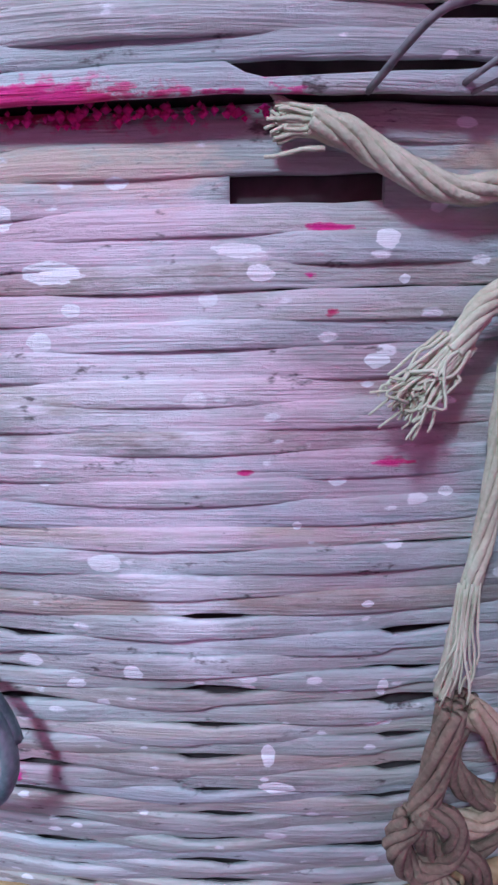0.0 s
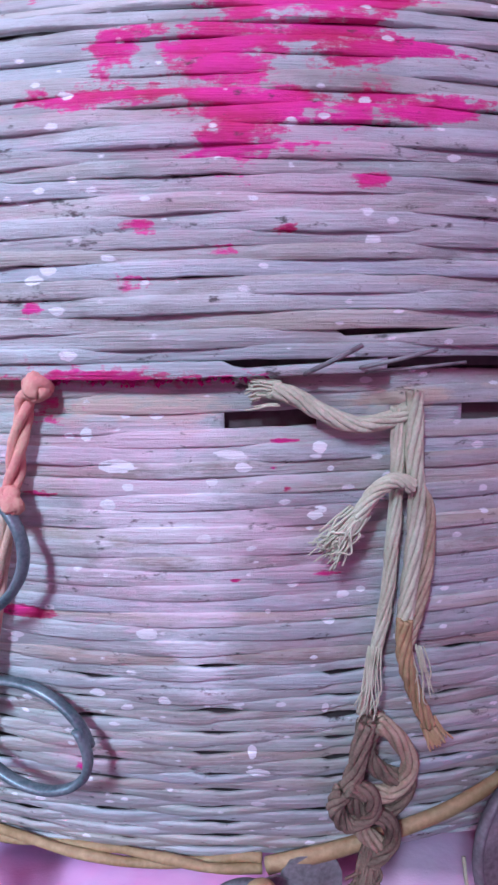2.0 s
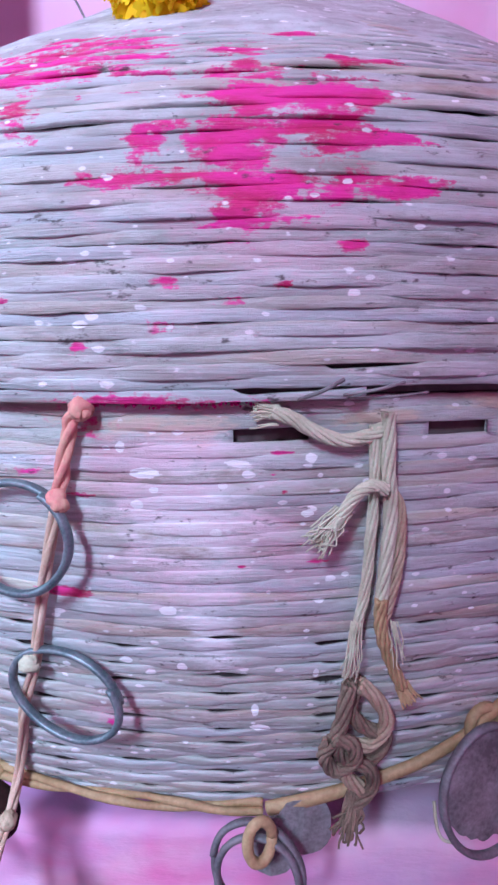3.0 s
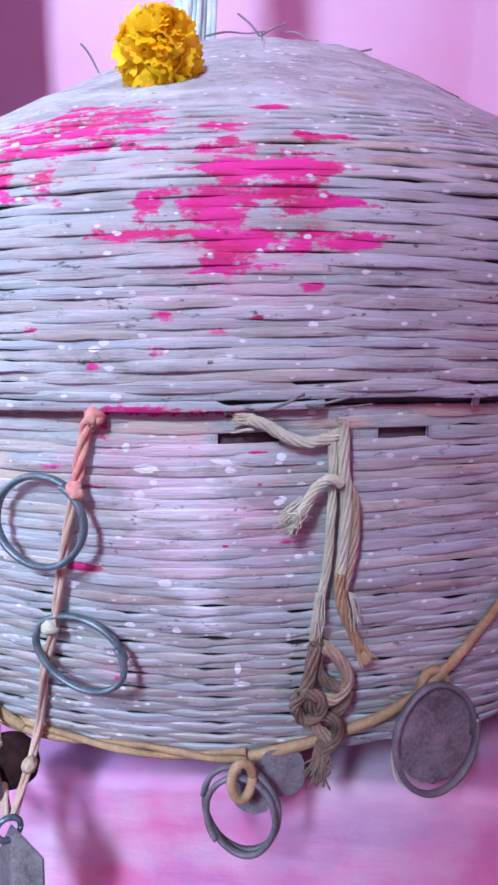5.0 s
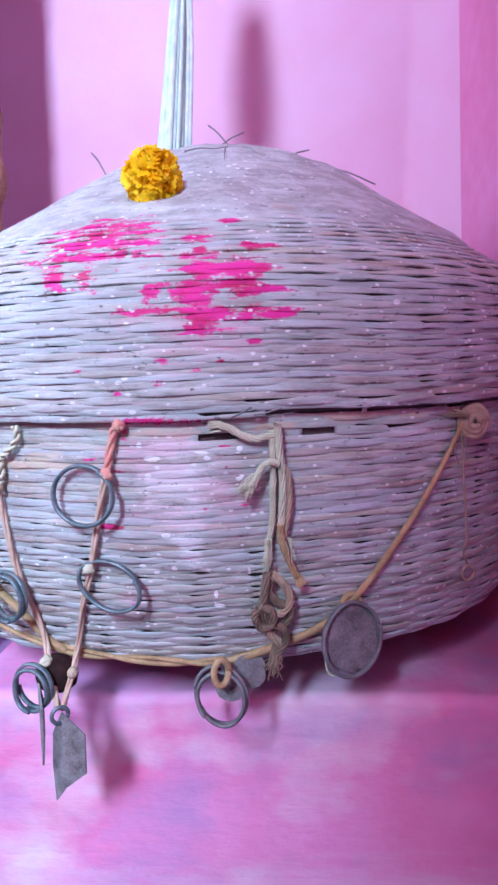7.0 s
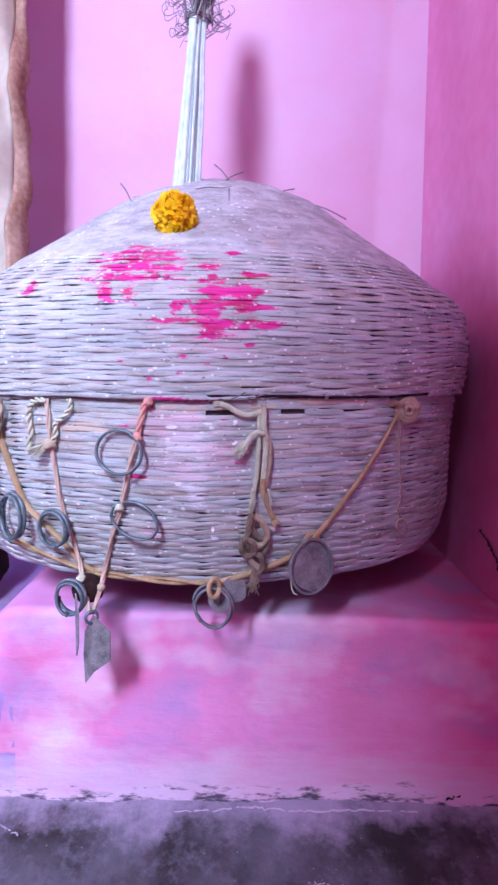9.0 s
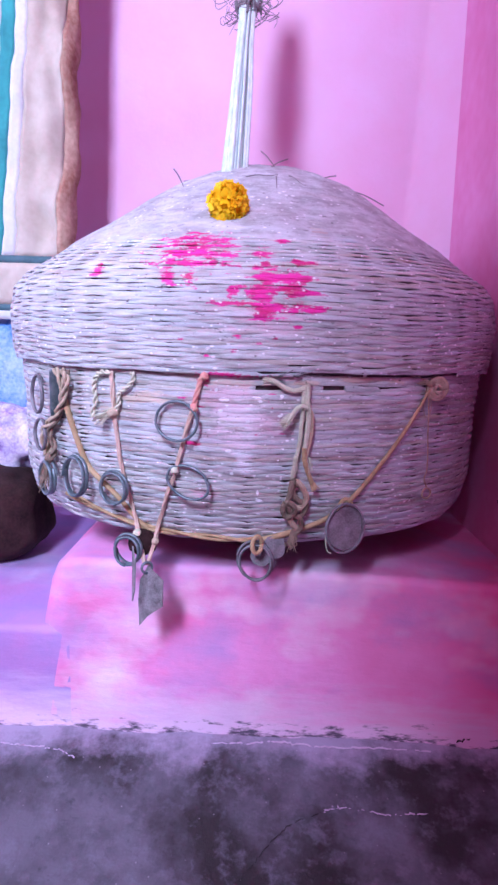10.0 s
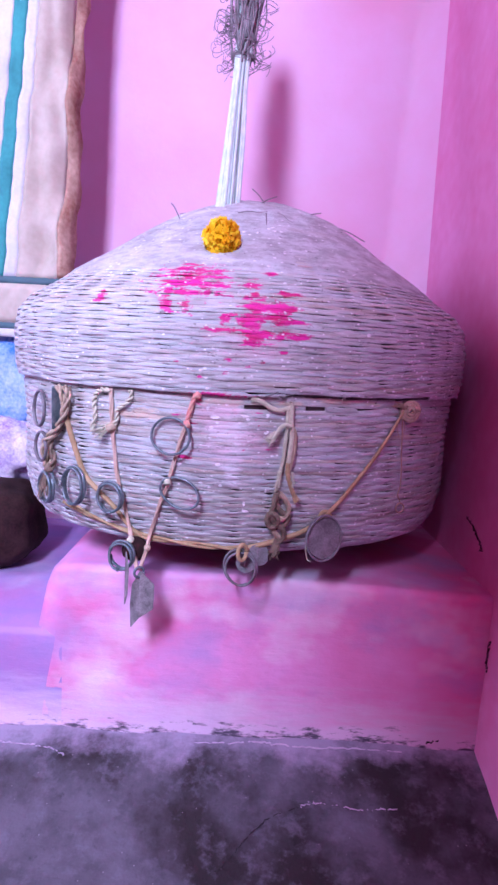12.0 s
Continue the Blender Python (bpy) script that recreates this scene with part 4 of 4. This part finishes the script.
def iron_ring(x, z, rx, rz, tilt, material, label, off=0.009, lean=0.0, y=None, yaw=0.0, double=0):
    at = on_basket(x, z, off)
    if y is not None:
        at = Vector((x, y, z))
    top = thing("iron_ring", at, label, "ring", "iron rings on the basket")
    top.matrix_world = pose(*at, lean, 0, facing(x, yaw)) @ pose(0, 0, 0, 0, tilt, 0)
    bpy.context.view_layer.update()
    for k in range(1 + double):
        ob = part_mesh("ring", coil(rx * (1 - 0.09 * k), rz * (1 - 0.06 * k), 0.0014, 0.0021, 1.06, x * 40 + z * 9 + k), material)
        ob.parent = top
        ob.location = (0.0012 * k, -0.0042 * k, -0.001 * k)
    return top


iron_ring(-0.076, 0.406, 0.0205, 0.0185, 0, M_IRON, "blued iron ring hanging from the stained cord")
iron_ring(-0.066, 0.346, 0.0220, 0.0150, 22, M_IRON, "bent oval iron ring tied to the stained cord")
iron_ring(-0.185, 0.338, 0.0180, 0.0215, 8, M_IRON, "large iron ring hanging on the ochre cane", double=1)
iron_ring(-0.141, 0.333, 0.0165, 0.0165, 0, M_IRON, "iron ring tied to the pale cord", double=1)
iron_ring(-0.233, 0.418, 0.0170, 0.0200, 0, M_RUST, "dusty iron ring beside the cord bunch")
iron_ring(-0.232, 0.374, 0.0170, 0.0165, 10, M_RUST, "dusty iron ring below the cord bunch")
iron_ring(-0.224, 0.328, 0.0180, 0.0190, 0, M_IRON, "iron ring low on the basket's side", double=1)
iron_ring(-0.123, 0.274, 0.0150, 0.0160, 30, M_IRON, "iron ring hanging below the pale cord", y=0.142, double=1)
iron_ring(0.0045, 0.2690, 0.0180, 0.0190, 0, M_RUST, "pair of worn iron rings hanging below the basket's foot", y=0.136, lean=-6, yaw=-18, double=1)
iron_ring(0.0905, 0.3065, 0.0205, 0.0240, 12, M_RUST, "wide dusty iron ring hanging at the basket's foot", y=0.134, lean=-4)


def leaf(name, outline, fold, at, turn, material, label, thick=0.0012, worn=False):
    """A cut sheet-metal leaf, creased along its length. outline: x, z."""
    if worn:
        ring = list(outline)
        for _ in range(2):
            ring = [p for (x0, z0), (x1, z1) in zip(ring, ring[1:] + ring[:1]) for p in ((0.75 * x0 + 0.25 * x1, 0.75 * z0 + 0.25 * z1), (0.25 * x0 + 0.75 * x1, 0.25 * z0 + 0.75 * z1))]
        outline = [(x * (1.08 + 0.10 * noise.noise((x * 300, z * 300, 4))), z * (1.08 + 0.10 * noise.noise((x * 300, z * 300, 9)))) for x, z in ring]
    bm = bmesh.new()
    loops = []
    for side in (0, 1):
        loops.append([bm.verts.new((x, side * thick + fold * abs(x), z)) for x, z in outline])
    mid = [[bm.verts.new((0.0, side * thick, (max(z for _, z in outline) + min(z for _, z in outline)) / 2))] for side in (0, 1)]
    n = len(outline)
    for k in range(n):
        k2 = (k + 1) % n
        bm.faces.new((loops[0][k], loops[0][k2], mid[0][0]))
        bm.faces.new((loops[1][k2], loops[1][k], mid[1][0]))
        bm.faces.new((loops[0][k2], loops[0][k], loops[1][k], loops[1][k2]))
    ob = part(name, bm, material, smooth=False)
    ob.matrix_world = pose(*at, 0, 0, turn)
    tagged(ob, label, "metal leaf", "metal leaves")
    return ob


leaf("metal_leaf", ((0.0, 0.001), (0.0155, -0.013), (0.0150, -0.040), (0.0, -0.052), (-0.012, -0.066), (-0.014, -0.040), (-0.0115, -0.017)), 0.25, (-0.1015, 0.128, 0.2605), -25, M_TIN, "grey folded tin leaf hanging from two cords")
leaf("metal_leaf", ((0.0, 0.0), (0.009, -0.014), (0.007, -0.044), (0.0, -0.058), (-0.007, -0.040), (-0.009, -0.016)), 0.2, (-0.1185, 0.134, 0.279), -72, M_TIN, "narrow tin leaf seen on edge beside the cords")
leaf("metal_disc", [(0.0185 * math.cos(k * math.pi / 12), 0.0212 * math.sin(k * math.pi / 12)) for k in range(24)], 0.04, (0.0935, 0.1385, 0.3050), 22, M_TIN, "round dented grey tin disc, crusted with lime, behind the wide ring", worn=True)
leaf("metal_leaf", ((-0.003, 0.014), (0.010, 0.010), (0.013, -0.006), (0.002, -0.013), (-0.011, -0.005)), 0.15, (0.0090, 0.1420, 0.2725), 6, M_TIN, "small grey tin leaf between the two rings", worn=True)
leaf("metal_leaf", ((-0.006, 0.012), (0.010, 0.011), (0.012, -0.009), (-0.002, -0.012), (-0.012, -0.002)), 0.1, (0.0225, 0.1445, 0.2800), 10, M_TIN, "dark dusty tin leaf behind the iron rings", worn=True)
hook = thing("tie_loop", (0.003, 0.131, 0.2885), "loop of ochre cane holding the iron rings", "loop")
tube("loop", [Vector((0.0055 + 0.0045 * math.cos(a), 0.131 - 0.006 * math.sin(a * 0.5), 0.2880 + 0.0085 * math.sin(a))) for a in [i * 2 * math.pi / 24 for i in range(25)]], 0.0022, M_CORD_GOLD, hook, 8)
hook2 = thing("tie_loop", (0.089, 0.144, 0.324), "loop of ochre cane holding the wide ring", "loop")
tube("loop", [Vector((0.092 + 0.006 * math.cos(a), 0.148 - 0.005 * math.sin(a * 0.5), 0.3250 + 0.008 * math.sin(a))) for a in [i * 2 * math.pi / 24 for i in range(25)]], 0.0022, M_CORD_GOLD, hook2, 8)
tube("loose_end", spline([Vector((0.074, 0.146, 0.292)), Vector((0.0745, 0.143, 0.284)), Vector((0.0765, 0.142, 0.279)), Vector((0.080, 0.142, 0.2775))], 14), 0.0007, M_CORD_PALE, hook2, 5)
eye = thing("tie_loop", (-0.106, 0.131, 0.2575), "twisted iron loop at the top of the tin leaf", "loop")
tube("loop", [Vector((-0.1025 + 0.0045 * math.cos(a), 0.1285 + 0.003 * math.cos(a), 0.2595 + 0.0055 * math.sin(a))) for a in [i * 2 * math.pi / 24 for i in range(25)]], 0.0014, M_IRON, eye, 7)

# small dark lump added as the shade in the gap among the cords
lump_prof = [(0.0005, -0.016), (0.0105, -0.0155), (0.0165, -0.011), (0.0185, -0.003), (0.0170, 0.006), (0.0115, 0.0125), (0.005, 0.0155), (0.0005, 0.0165)]
bell = thing("gap_shade_lump", (-0.1115, 0.152, 0.2785), "small dark brown lump standing in for the shade among the cords", "bell")
me = grid_mesh("bell", lambda i, j: (lump_prof[j][0] * math.cos(i * math.pi / 14), lump_prof[j][0] * 0.8 * math.sin(i * math.pi / 14), lump_prof[j][1]), 28, 8, close_u=True)
b0 = part_mesh("bell", me, M_BROWN)
b0.scale = (0.8, 0.8, 0.8)
b0.parent = bell

# ==== straw bundle ====
S0, S1 = Vector((-0.0371, 0.318, 0.6826)), Vector((-0.0305, 0.385, 0.8844))
sdir = (S1 - S0).normalized()
bundle = thing("straw_bundle", S0, "bundle of pale split straws bound above, stuck in the lid", "straw bundle")
sx = Vector((1, 0, 0))
sx = (sx - sdir * sx.dot(sdir)).normalized()
sy = sdir.cross(sx)
for k in range(30):
    rng = random.Random(k + 5)
    a, q = rng.uniform(0, 6.28), math.sqrt(rng.random())
    u0, w0 = 0.0165 * q * math.cos(a), 0.007 * q * math.sin(a)
    p0 = S0 + sx * u0 + sy * w0 - sdir * 0.02
    p1 = S1 + sx * (u0 * 0.62) + sy * w0 * 0.8
    p2 = S1 + sdir * 0.22 + sx * (u0 * 1.3 + 0.004) + sy * w0
    tube("straw", spline([p0, (p0 + p1) / 2 + sx * rng.uniform(-0.001, 0.001), p1, p2], 12), rng.uniform(0.0019, 0.0030), M_STRAW, bundle, 6, 0.7)
for k in range(2):
    c0 = S1 + sdir * (0.001 + 0.003 * k)
    tube("binding", [c0 + sx * (0.0135 * math.cos(a)) + sy * (0.0085 * math.sin(a)) for a in [i * 2 * math.pi / 28 for i in range(29)]], 0.0011, M_FIBRE, bundle, 6)
v, f = [], []
rng = random.Random(77)
for k in range(55):
    side = rng.choice((-1, 1, 1))
    base = S1 + sdir * rng.uniform(-0.005, 0.10) + sx * side * rng.uniform(0.006, 0.012) + sy * rng.uniform(-0.008, 0.008)
    pts = [base]
    d = (sdir * rng.uniform(-1.0, 1.2) + sx * side * rng.uniform(0.2, 1.0) + sy * rng.uniform(-0.4, 0.4))
    for s in range(4):
        d = d + Vector([rng.gauss(0, 0.75) for _ in range(3)]) - sx * side * 0.42
        pts.append(pts[-1] + d.normalized() * rng.uniform(0.006, 0.012))
    tube_data(spline(pts, 14), 0.00045, 4, v, f)
for k in range(64):
    side = -1 if k % 3 else 1
    c0 = S1 + sdir * rng.uniform(-0.02, 0.11) + sx * side * rng.uniform(0.009, 0.034)
    q, w = rng.uniform(0.005, 0.012), rng.uniform(0.6, 1.3)
    tube_data([c0 + sx * (q * math.cos(a)) + sdir * (q * w * math.sin(a)) + sy * 0.003 * math.sin(2 * a) for a in [i * 5.2 / 20 + k for i in range(21)]], 0.0005, 4, v, f)
tagged(child(part_mesh("root_tangle", mesh_of("root_tangle", v, f), M_FIBRE, None, "tangle of dark dry root fibres"), bundle), kind="stuff")
v, f = [], []
for k in range(70):
    u0, w0 = rng.uniform(-0.016, 0.016), rng.uniform(-0.008, 0.008)
    p0 = S1 + sdir * rng.uniform(-0.012, 0.03) + sx * u0 * 0.8 + sy * (w0 - 0.004)
    pts = [p0 + sdir * (0.05 * s) + sx * (u0 * 0.35 * s + rng.gauss(0, 0.004)) + sy * rng.gauss(0, 0.003) for s in range(4)]
    tube_data(spline(pts, 12), rng.uniform(0.0006, 0.0018), 5, v, f)
tagged(child(part_mesh("root_sheath", mesh_of("root_sheath", v, f), M_FIBRE, None, "dark matted root sheath"), bundle), kind="stuff")

# dry stalks caught in the lid's crown
for k, (x, z, dx, dz, ln) in enumerate(((-0.005, 0.690, 0.8, 0.5, 0.035), (0.012, 0.694, -0.6, 0.7, 0.030), (0.055, 0.676, 0.9, 0.4, 0.030), (0.085, 0.662, 1.0, -0.35, 0.060), (0.06, 0.675, 1.0, -0.2, 0.05), (-0.095, 0.655, -0.5, 0.9, 0.022), (0.03, 0.690, -1.0, 0.02, 0.045), (-0.07, 0.672, -0.9, 0.1, 0.03))):
    cz = on_basket(x, z, 0.004, LID)
    if z > 0.66:
        cz.y = CY - 0.075 + 0.002 * k
        cz.z = max(0.668, z - 0.012)
    st = thing("dry_stalk", cz, "thin dark dry stalk caught in the lid's plaster", "stalk", "dry stalks on the lid")
    e1 = cz + Vector((dx, 0.0, dz)).normalized() * ln
    tube("stalk", spline([cz - Vector((dx, 0, 0.4)) * 0.004, (cz + e1) / 2 + Vector((0, 0, 0.003)), e1], 10), 0.0007, M_FIBRE, st, 5)

TWIGS = [((-0.022, 0.264, 0.655), (0.013, 0.271, 0.66)),
          ((0.011, 0.267, 0.657), (0.012, 0.234, 0.637)),
          ((0.025, 0.271, 0.659), (0.043, 0.253, 0.645))]
for k, (p0, p1) in enumerate(TWIGS):
    up = Vector((0, -0.003, 0.0055))
    p0, p1 = Vector(p0) + up, Vector(p1) + up
    st = thing("dry_stalk", p0, "thin dark twig pressed into the lid's plaster crown", "stalk", "dry stalks on the lid")
    tube("stalk", spline([p0, p0.lerp(p1, 0.35) + Vector((0, 0, 0.0012)), p0.lerp(p1, 0.7) - Vector((0, 0, 0.0006)), p1], 14), lambda u: 0.00055 * (1.2 - 0.6 * u), M_FIBRE, st, 5)

# ==== marigold ====
fl = Vector((-0.0362, 0.190, 0.6170))
flower = thing("marigold", fl, "bright orange-yellow marigold flower head lying on the lid", "flower")


def petal_mesh():
    """A ruffled petal, along +z, narrow at its foot."""
    rows = ((0.0010, 0.0), (0.0028, 0.35), (0.0042, 0.7), (0.0044, 0.92), (0.0028, 1.0))
    vs, fs = [], []
    for j, (w, t) in enumerate(rows):
        for i in range(5):
            u = i / 2 - 1
            vs.append((w * u, 0.0012 * u * u + 0.0062 * t * t + 0.0007 * math.cos(u * 5) * t, 0.0080 * t - 0.0006 * (i % 2) * (t > 0.9)))
    for j in range(4):
        for i in range(4):
            fs.append((j * 5 + i, j * 5 + i + 1, j * 5 + i + 6, j * 5 + i + 5))
    return mesh_of("petal", [Vector(q) for q in vs], fs)


pm = petal_mesh()
pm.materials.append(M_PETAL)
pm.polygons.foreach_set("use_smooth", [True] * len(pm.polygons))
face_out = Vector((0.02, -0.98, 0.15)).normalized()
fx = Vector((1, 0, 0))
fx = (fx - face_out * fx.dot(face_out)).normalized()
fy = face_out.cross(fx)
rng = random.Random(9)
for k in range(280):
    ring = math.sqrt((k + 0.5) / 280)
    a = k * 2.39996 + rng.uniform(-0.2, 0.2)
    tilt = ring * 1.75 + rng.uniform(-0.15, 0.15)
    d = (face_out * math.cos(tilt) + (fx * math.cos(a) + fy * math.sin(a)) * math.sin(tilt)).normalized()
    cleft = math.exp(-((d.x + 0.28) / 0.16) ** 2) * max(0.0, d.z - 0.25)
    lump = 0.0118 * (1 + 0.26 * noise.noise((d.x * 3, d.y * 3, d.z * 3)) - 0.45 * cleft)
    ob = new("petal", pm)
    ob.parent = flower
    q = d.to_track_quat("Z", "Y").to_matrix().to_4x4()
    ob.matrix_basis = Matrix.Translation(d * (lump - 0.001 + 0.003 * (1 - ring))) @ q @ pose(0, 0, 0, 0, 0, rng.uniform(0, 360)) @ Matrix.Scale(rng.uniform(0.78, 1.1), 4)
bm = bmesh.new()
bmesh.ops.create_icosphere(bm, subdivisions=2, radius=0.0163)
core = part("flower_core", bm, M_PETAL)
core.parent = flower

# ==== hanging cloth with borders, and what lies under it ====
cloth = thing("hanging_cloth", (-0.6, 0.6, 0.5), "peach cloth with white and teal border stripes hanging by the wall", "cloth")


def cloth_point(s, z):
    """s: metres in from the cloth's right edge."""
    edge = -0.2917 + 0.020 * (z - 0.65) + 0.004 * noise.noise((z * 14, 1, 0)) + 0.003 * noise.noise((z * 40, 4, 0))
    lean = 0.07 * (z - 0.9) * min(s / 0.08, 1)
    x = edge - s + lean
    fold = math.exp(-((s - 0.012) / 0.012) ** 2)
    crease = 0.026 * noise.noise((s * 42, z * 17, 7)) * math.exp(-s / 0.05) + 0.014 * fold * math.sin(z * 26 + 3 * noise.noise((z * 6, 0, 2)))
    y = 0.530 + crease - 0.006 * math.sin(s * 22) + 0.02 * math.exp(-s / 0.006)
    return (x, y, z)


def cloth_piece(name, s0, s1, z0, z1, material, lift=0.0):
    ns, nz = max(4, int((s1 - s0) / 0.004)), max(3, int((z1 - z0) / 0.008))
    me = grid_mesh(name, lambda i, j: tuple(Vector(cloth_point(s0 + (s1 - s0) * i / (ns - 1), z0 + (z1 - z0) * j / (nz - 1))) - Vector((0, lift, 0))), ns, nz)
    ob = child(part_mesh(name, me, material), cloth)
    so = ob.modifiers.new("thickness", "SOLIDIFY")
    so.thickness = 0.0012
    return ob


cloth_piece("edge_fold", 0.0, 0.016, 0.599, 1.5, M_EDGE)
cloth_piece("panel", 0.016, 0.070, 0.599, 1.5, M_PEACH)
cloth_piece("white_stripe", 0.070, 0.088, 0.599, 1.5, M_WHITE)
cloth_piece("teal_stripe", 0.088, 0.110, 0.599, 1.5, M_TEAL)
cloth_piece("white_panel", 0.110, 0.5, 0.599, 1.5, M_WHITE)
cloth_piece("dark_band", 0.0, 0.5, 0.588, 0.599, M_TEALDK)
cloth_piece("hem_panel", 0.0, 0.5, 0.526, 0.588, M_PEACH)
cloth_piece("teal_band", 0.0, 0.5, 0.516, 0.526, M_TEALDK)
cloth_piece("white_hem", 0.0, 0.5, 0.503, 0.516, M_WHITE)


def bundle_mesh(name, cx, cy, cz, rx, ry, rz, rough, freq, seed, power=0.7):
    """A crumpled heap: a squared ball with folds."""
    def fn(i, j):
        a, e = 2 * math.pi * i / 64, math.pi * (j / 35 - 0.5)
        c = [math.cos(e) * math.cos(a), math.cos(e) * math.sin(a), math.sin(e)]
        c = [math.copysign(abs(q) ** power, q) for q in c]
        n = 1 + rough * noise.noise((c[0] * freq + seed, c[1] * freq, c[2] * freq)) + 0.4 * rough * noise.noise((c[0] * freq * 3, c[1] * freq * 3 + seed, c[2] * freq * 3))
        return (cx + rx * n * c[0], cy + ry * n * c[1], max(cz + rz * n * c[2], SHELF_Z + 0.001))

    return grid_mesh(name, fn, 64, 36, close_u=True)


tagged(part_mesh("blue_cloth", bundle_mesh("blue_cloth", -0.46, 0.58, 0.425, 0.155, 0.05, 0.095, 0.14, 2.2, 3), M_BLUE), "crumpled blue cloth splashed with white lime", "cloth bundle")
tagged(part_mesh("lilac_cloth", bundle_mesh("lilac_cloth", -0.455, 0.54, 0.315, 0.125, 0.06, 0.055, 0.2, 2.6, 8), M_LILAC), "white and lilac crumpled cloth with dark stains", "cloth bundle")
tagged(part_mesh("wooden_stump", bundle_mesh("wooden_stump", -0.405, 0.45, 0.215, 0.090, 0.070, 0.066, 0.10, 1.6, 5, 0.55), M_BROWN), "dark brown rounded wooden block under the cloth", "wood block")

# ==== powder clumps and stalks along the rim ====
v, f = [], []
rng = random.Random(31)
for k in range(420):
    u = rng.random()
    x = -0.056 + 0.062 * u
    z = 0.4503 + rng.gauss(0, 0.0006) - 0.002 * max(0, u - 0.7)
    if rng.random() < 0.25 + 0.5 * abs(noise.noise((x * 90, 2, 0))):
        q = on_basket(x, z, 0.0020)
        s = rng.uniform(0.0003, 0.0009)
        n0 = len(v)
        for d in ((1, 0, 0), (-1, 0, 0), (0, 1, 0), (0, -1, 0), (0, 0, 1), (0, 0, -1)):
            v.append(q + Vector(d) * s * rng.uniform(0.7, 1.4))
        f += [(n0 + p, n0 + q2, n0 + r) for p, q2, r in ((0, 2, 4), (2, 1, 4), (1, 3, 4), (3, 0, 4), (2, 0, 5), (1, 2, 5), (3, 1, 5), (0, 3, 5))]
tagged(child(part_mesh("powder_crust", mesh_of("powder_crust", v, f), M_POWDER, None, "caked magenta powder"), basket), kind="stuff")
for x0, z0, x1, z1, r0 in ((0.015, 0.4512, 0.0275, 0.4575, 0.0006), (0.0285, 0.4525, 0.045, 0.4565, 0.0005), (0.030, 0.4515, 0.052, 0.4535, 0.0004)):
    st = thing("dry_stalk", on_basket(x0, z0, 0.004), "thin dark dry stalk poking out under the lid", "stalk", "dry stalks on the lid")
    tube("stalk", spline([on_basket(x0, z0, 0.006), on_basket((x0 + x1) / 2, (z0 + z1) / 2, 0.0185), on_basket(x1, z1, 0.0175)], 14), r0, M_FIBRE, st, 6)

# ==== cracks and scraped edges ====


def crack(pts, rad, material, parent, seed):
    rng = random.Random(seed)
    path = spline(pts, 60)
    path = [q + Vector((rng.gauss(0, 0.0011), rng.gauss(0, 0.0008), rng.gauss(0, 0.0007))) for q in path]
    tube("crack", path, lambda u: rad * (0.5 + 0.8 * abs(noise.noise((u * 14, seed, 0)))), material, parent, 5)


def on_floor(x, y):
    return Vector((x, y, floor_height(x, y)))


crack([on_floor(x, y) for x, y in ((-0.11, 0.010), (-0.05, 0.036), (0.000, 0.062), (0.022, 0.085), (0.050, 0.112), (0.085, 0.125))], 0.0011, M_CRACK, floor, 1)
crack([on_floor(x, y) for x, y in ((0.085, 0.126), (0.105, 0.1325), (0.150, 0.129), (0.195, 0.131))], 0.0010, M_PALE_EDGE, floor, 2)
crack([on_floor(x, y) for x, y in ((-0.040, 0.196), (0.010, 0.199), (0.045, 0.203), (0.090, 0.199), (0.150, 0.201), (0.215, 0.199))], 0.0016, M_PALE_EDGE, floor, 3)
crack([on_floor(x, y) for x, y in ((-0.28, 0.186), (-0.22, 0.181), (-0.19, 0.172))], 0.0012, M_PALE_EDGE, floor, 4)
crack([Vector((0.302, 0.222, 0.088)), Vector((0.293, 0.214, 0.062)), Vector((0.281, 0.211, 0.050)), Vector((0.268, 0.209, 0.040)), Vector((0.245, 0.206, 0.034))], 0.0016, M_CRACK, floor, 5)
crack([Vector((0.3055, 0.195, 0.175)), Vector((0.305, 0.198, 0.155)), Vector((0.3055, 0.196, 0.135))], 0.0012, M_CRACK, floor, 6)
crack([Vector((0.300, 0.30, 0.300)), Vector((0.3035, 0.27, 0.285)), Vector((0.3055, 0.25, 0.268))], 0.0012, M_CRACK, floor, 7)
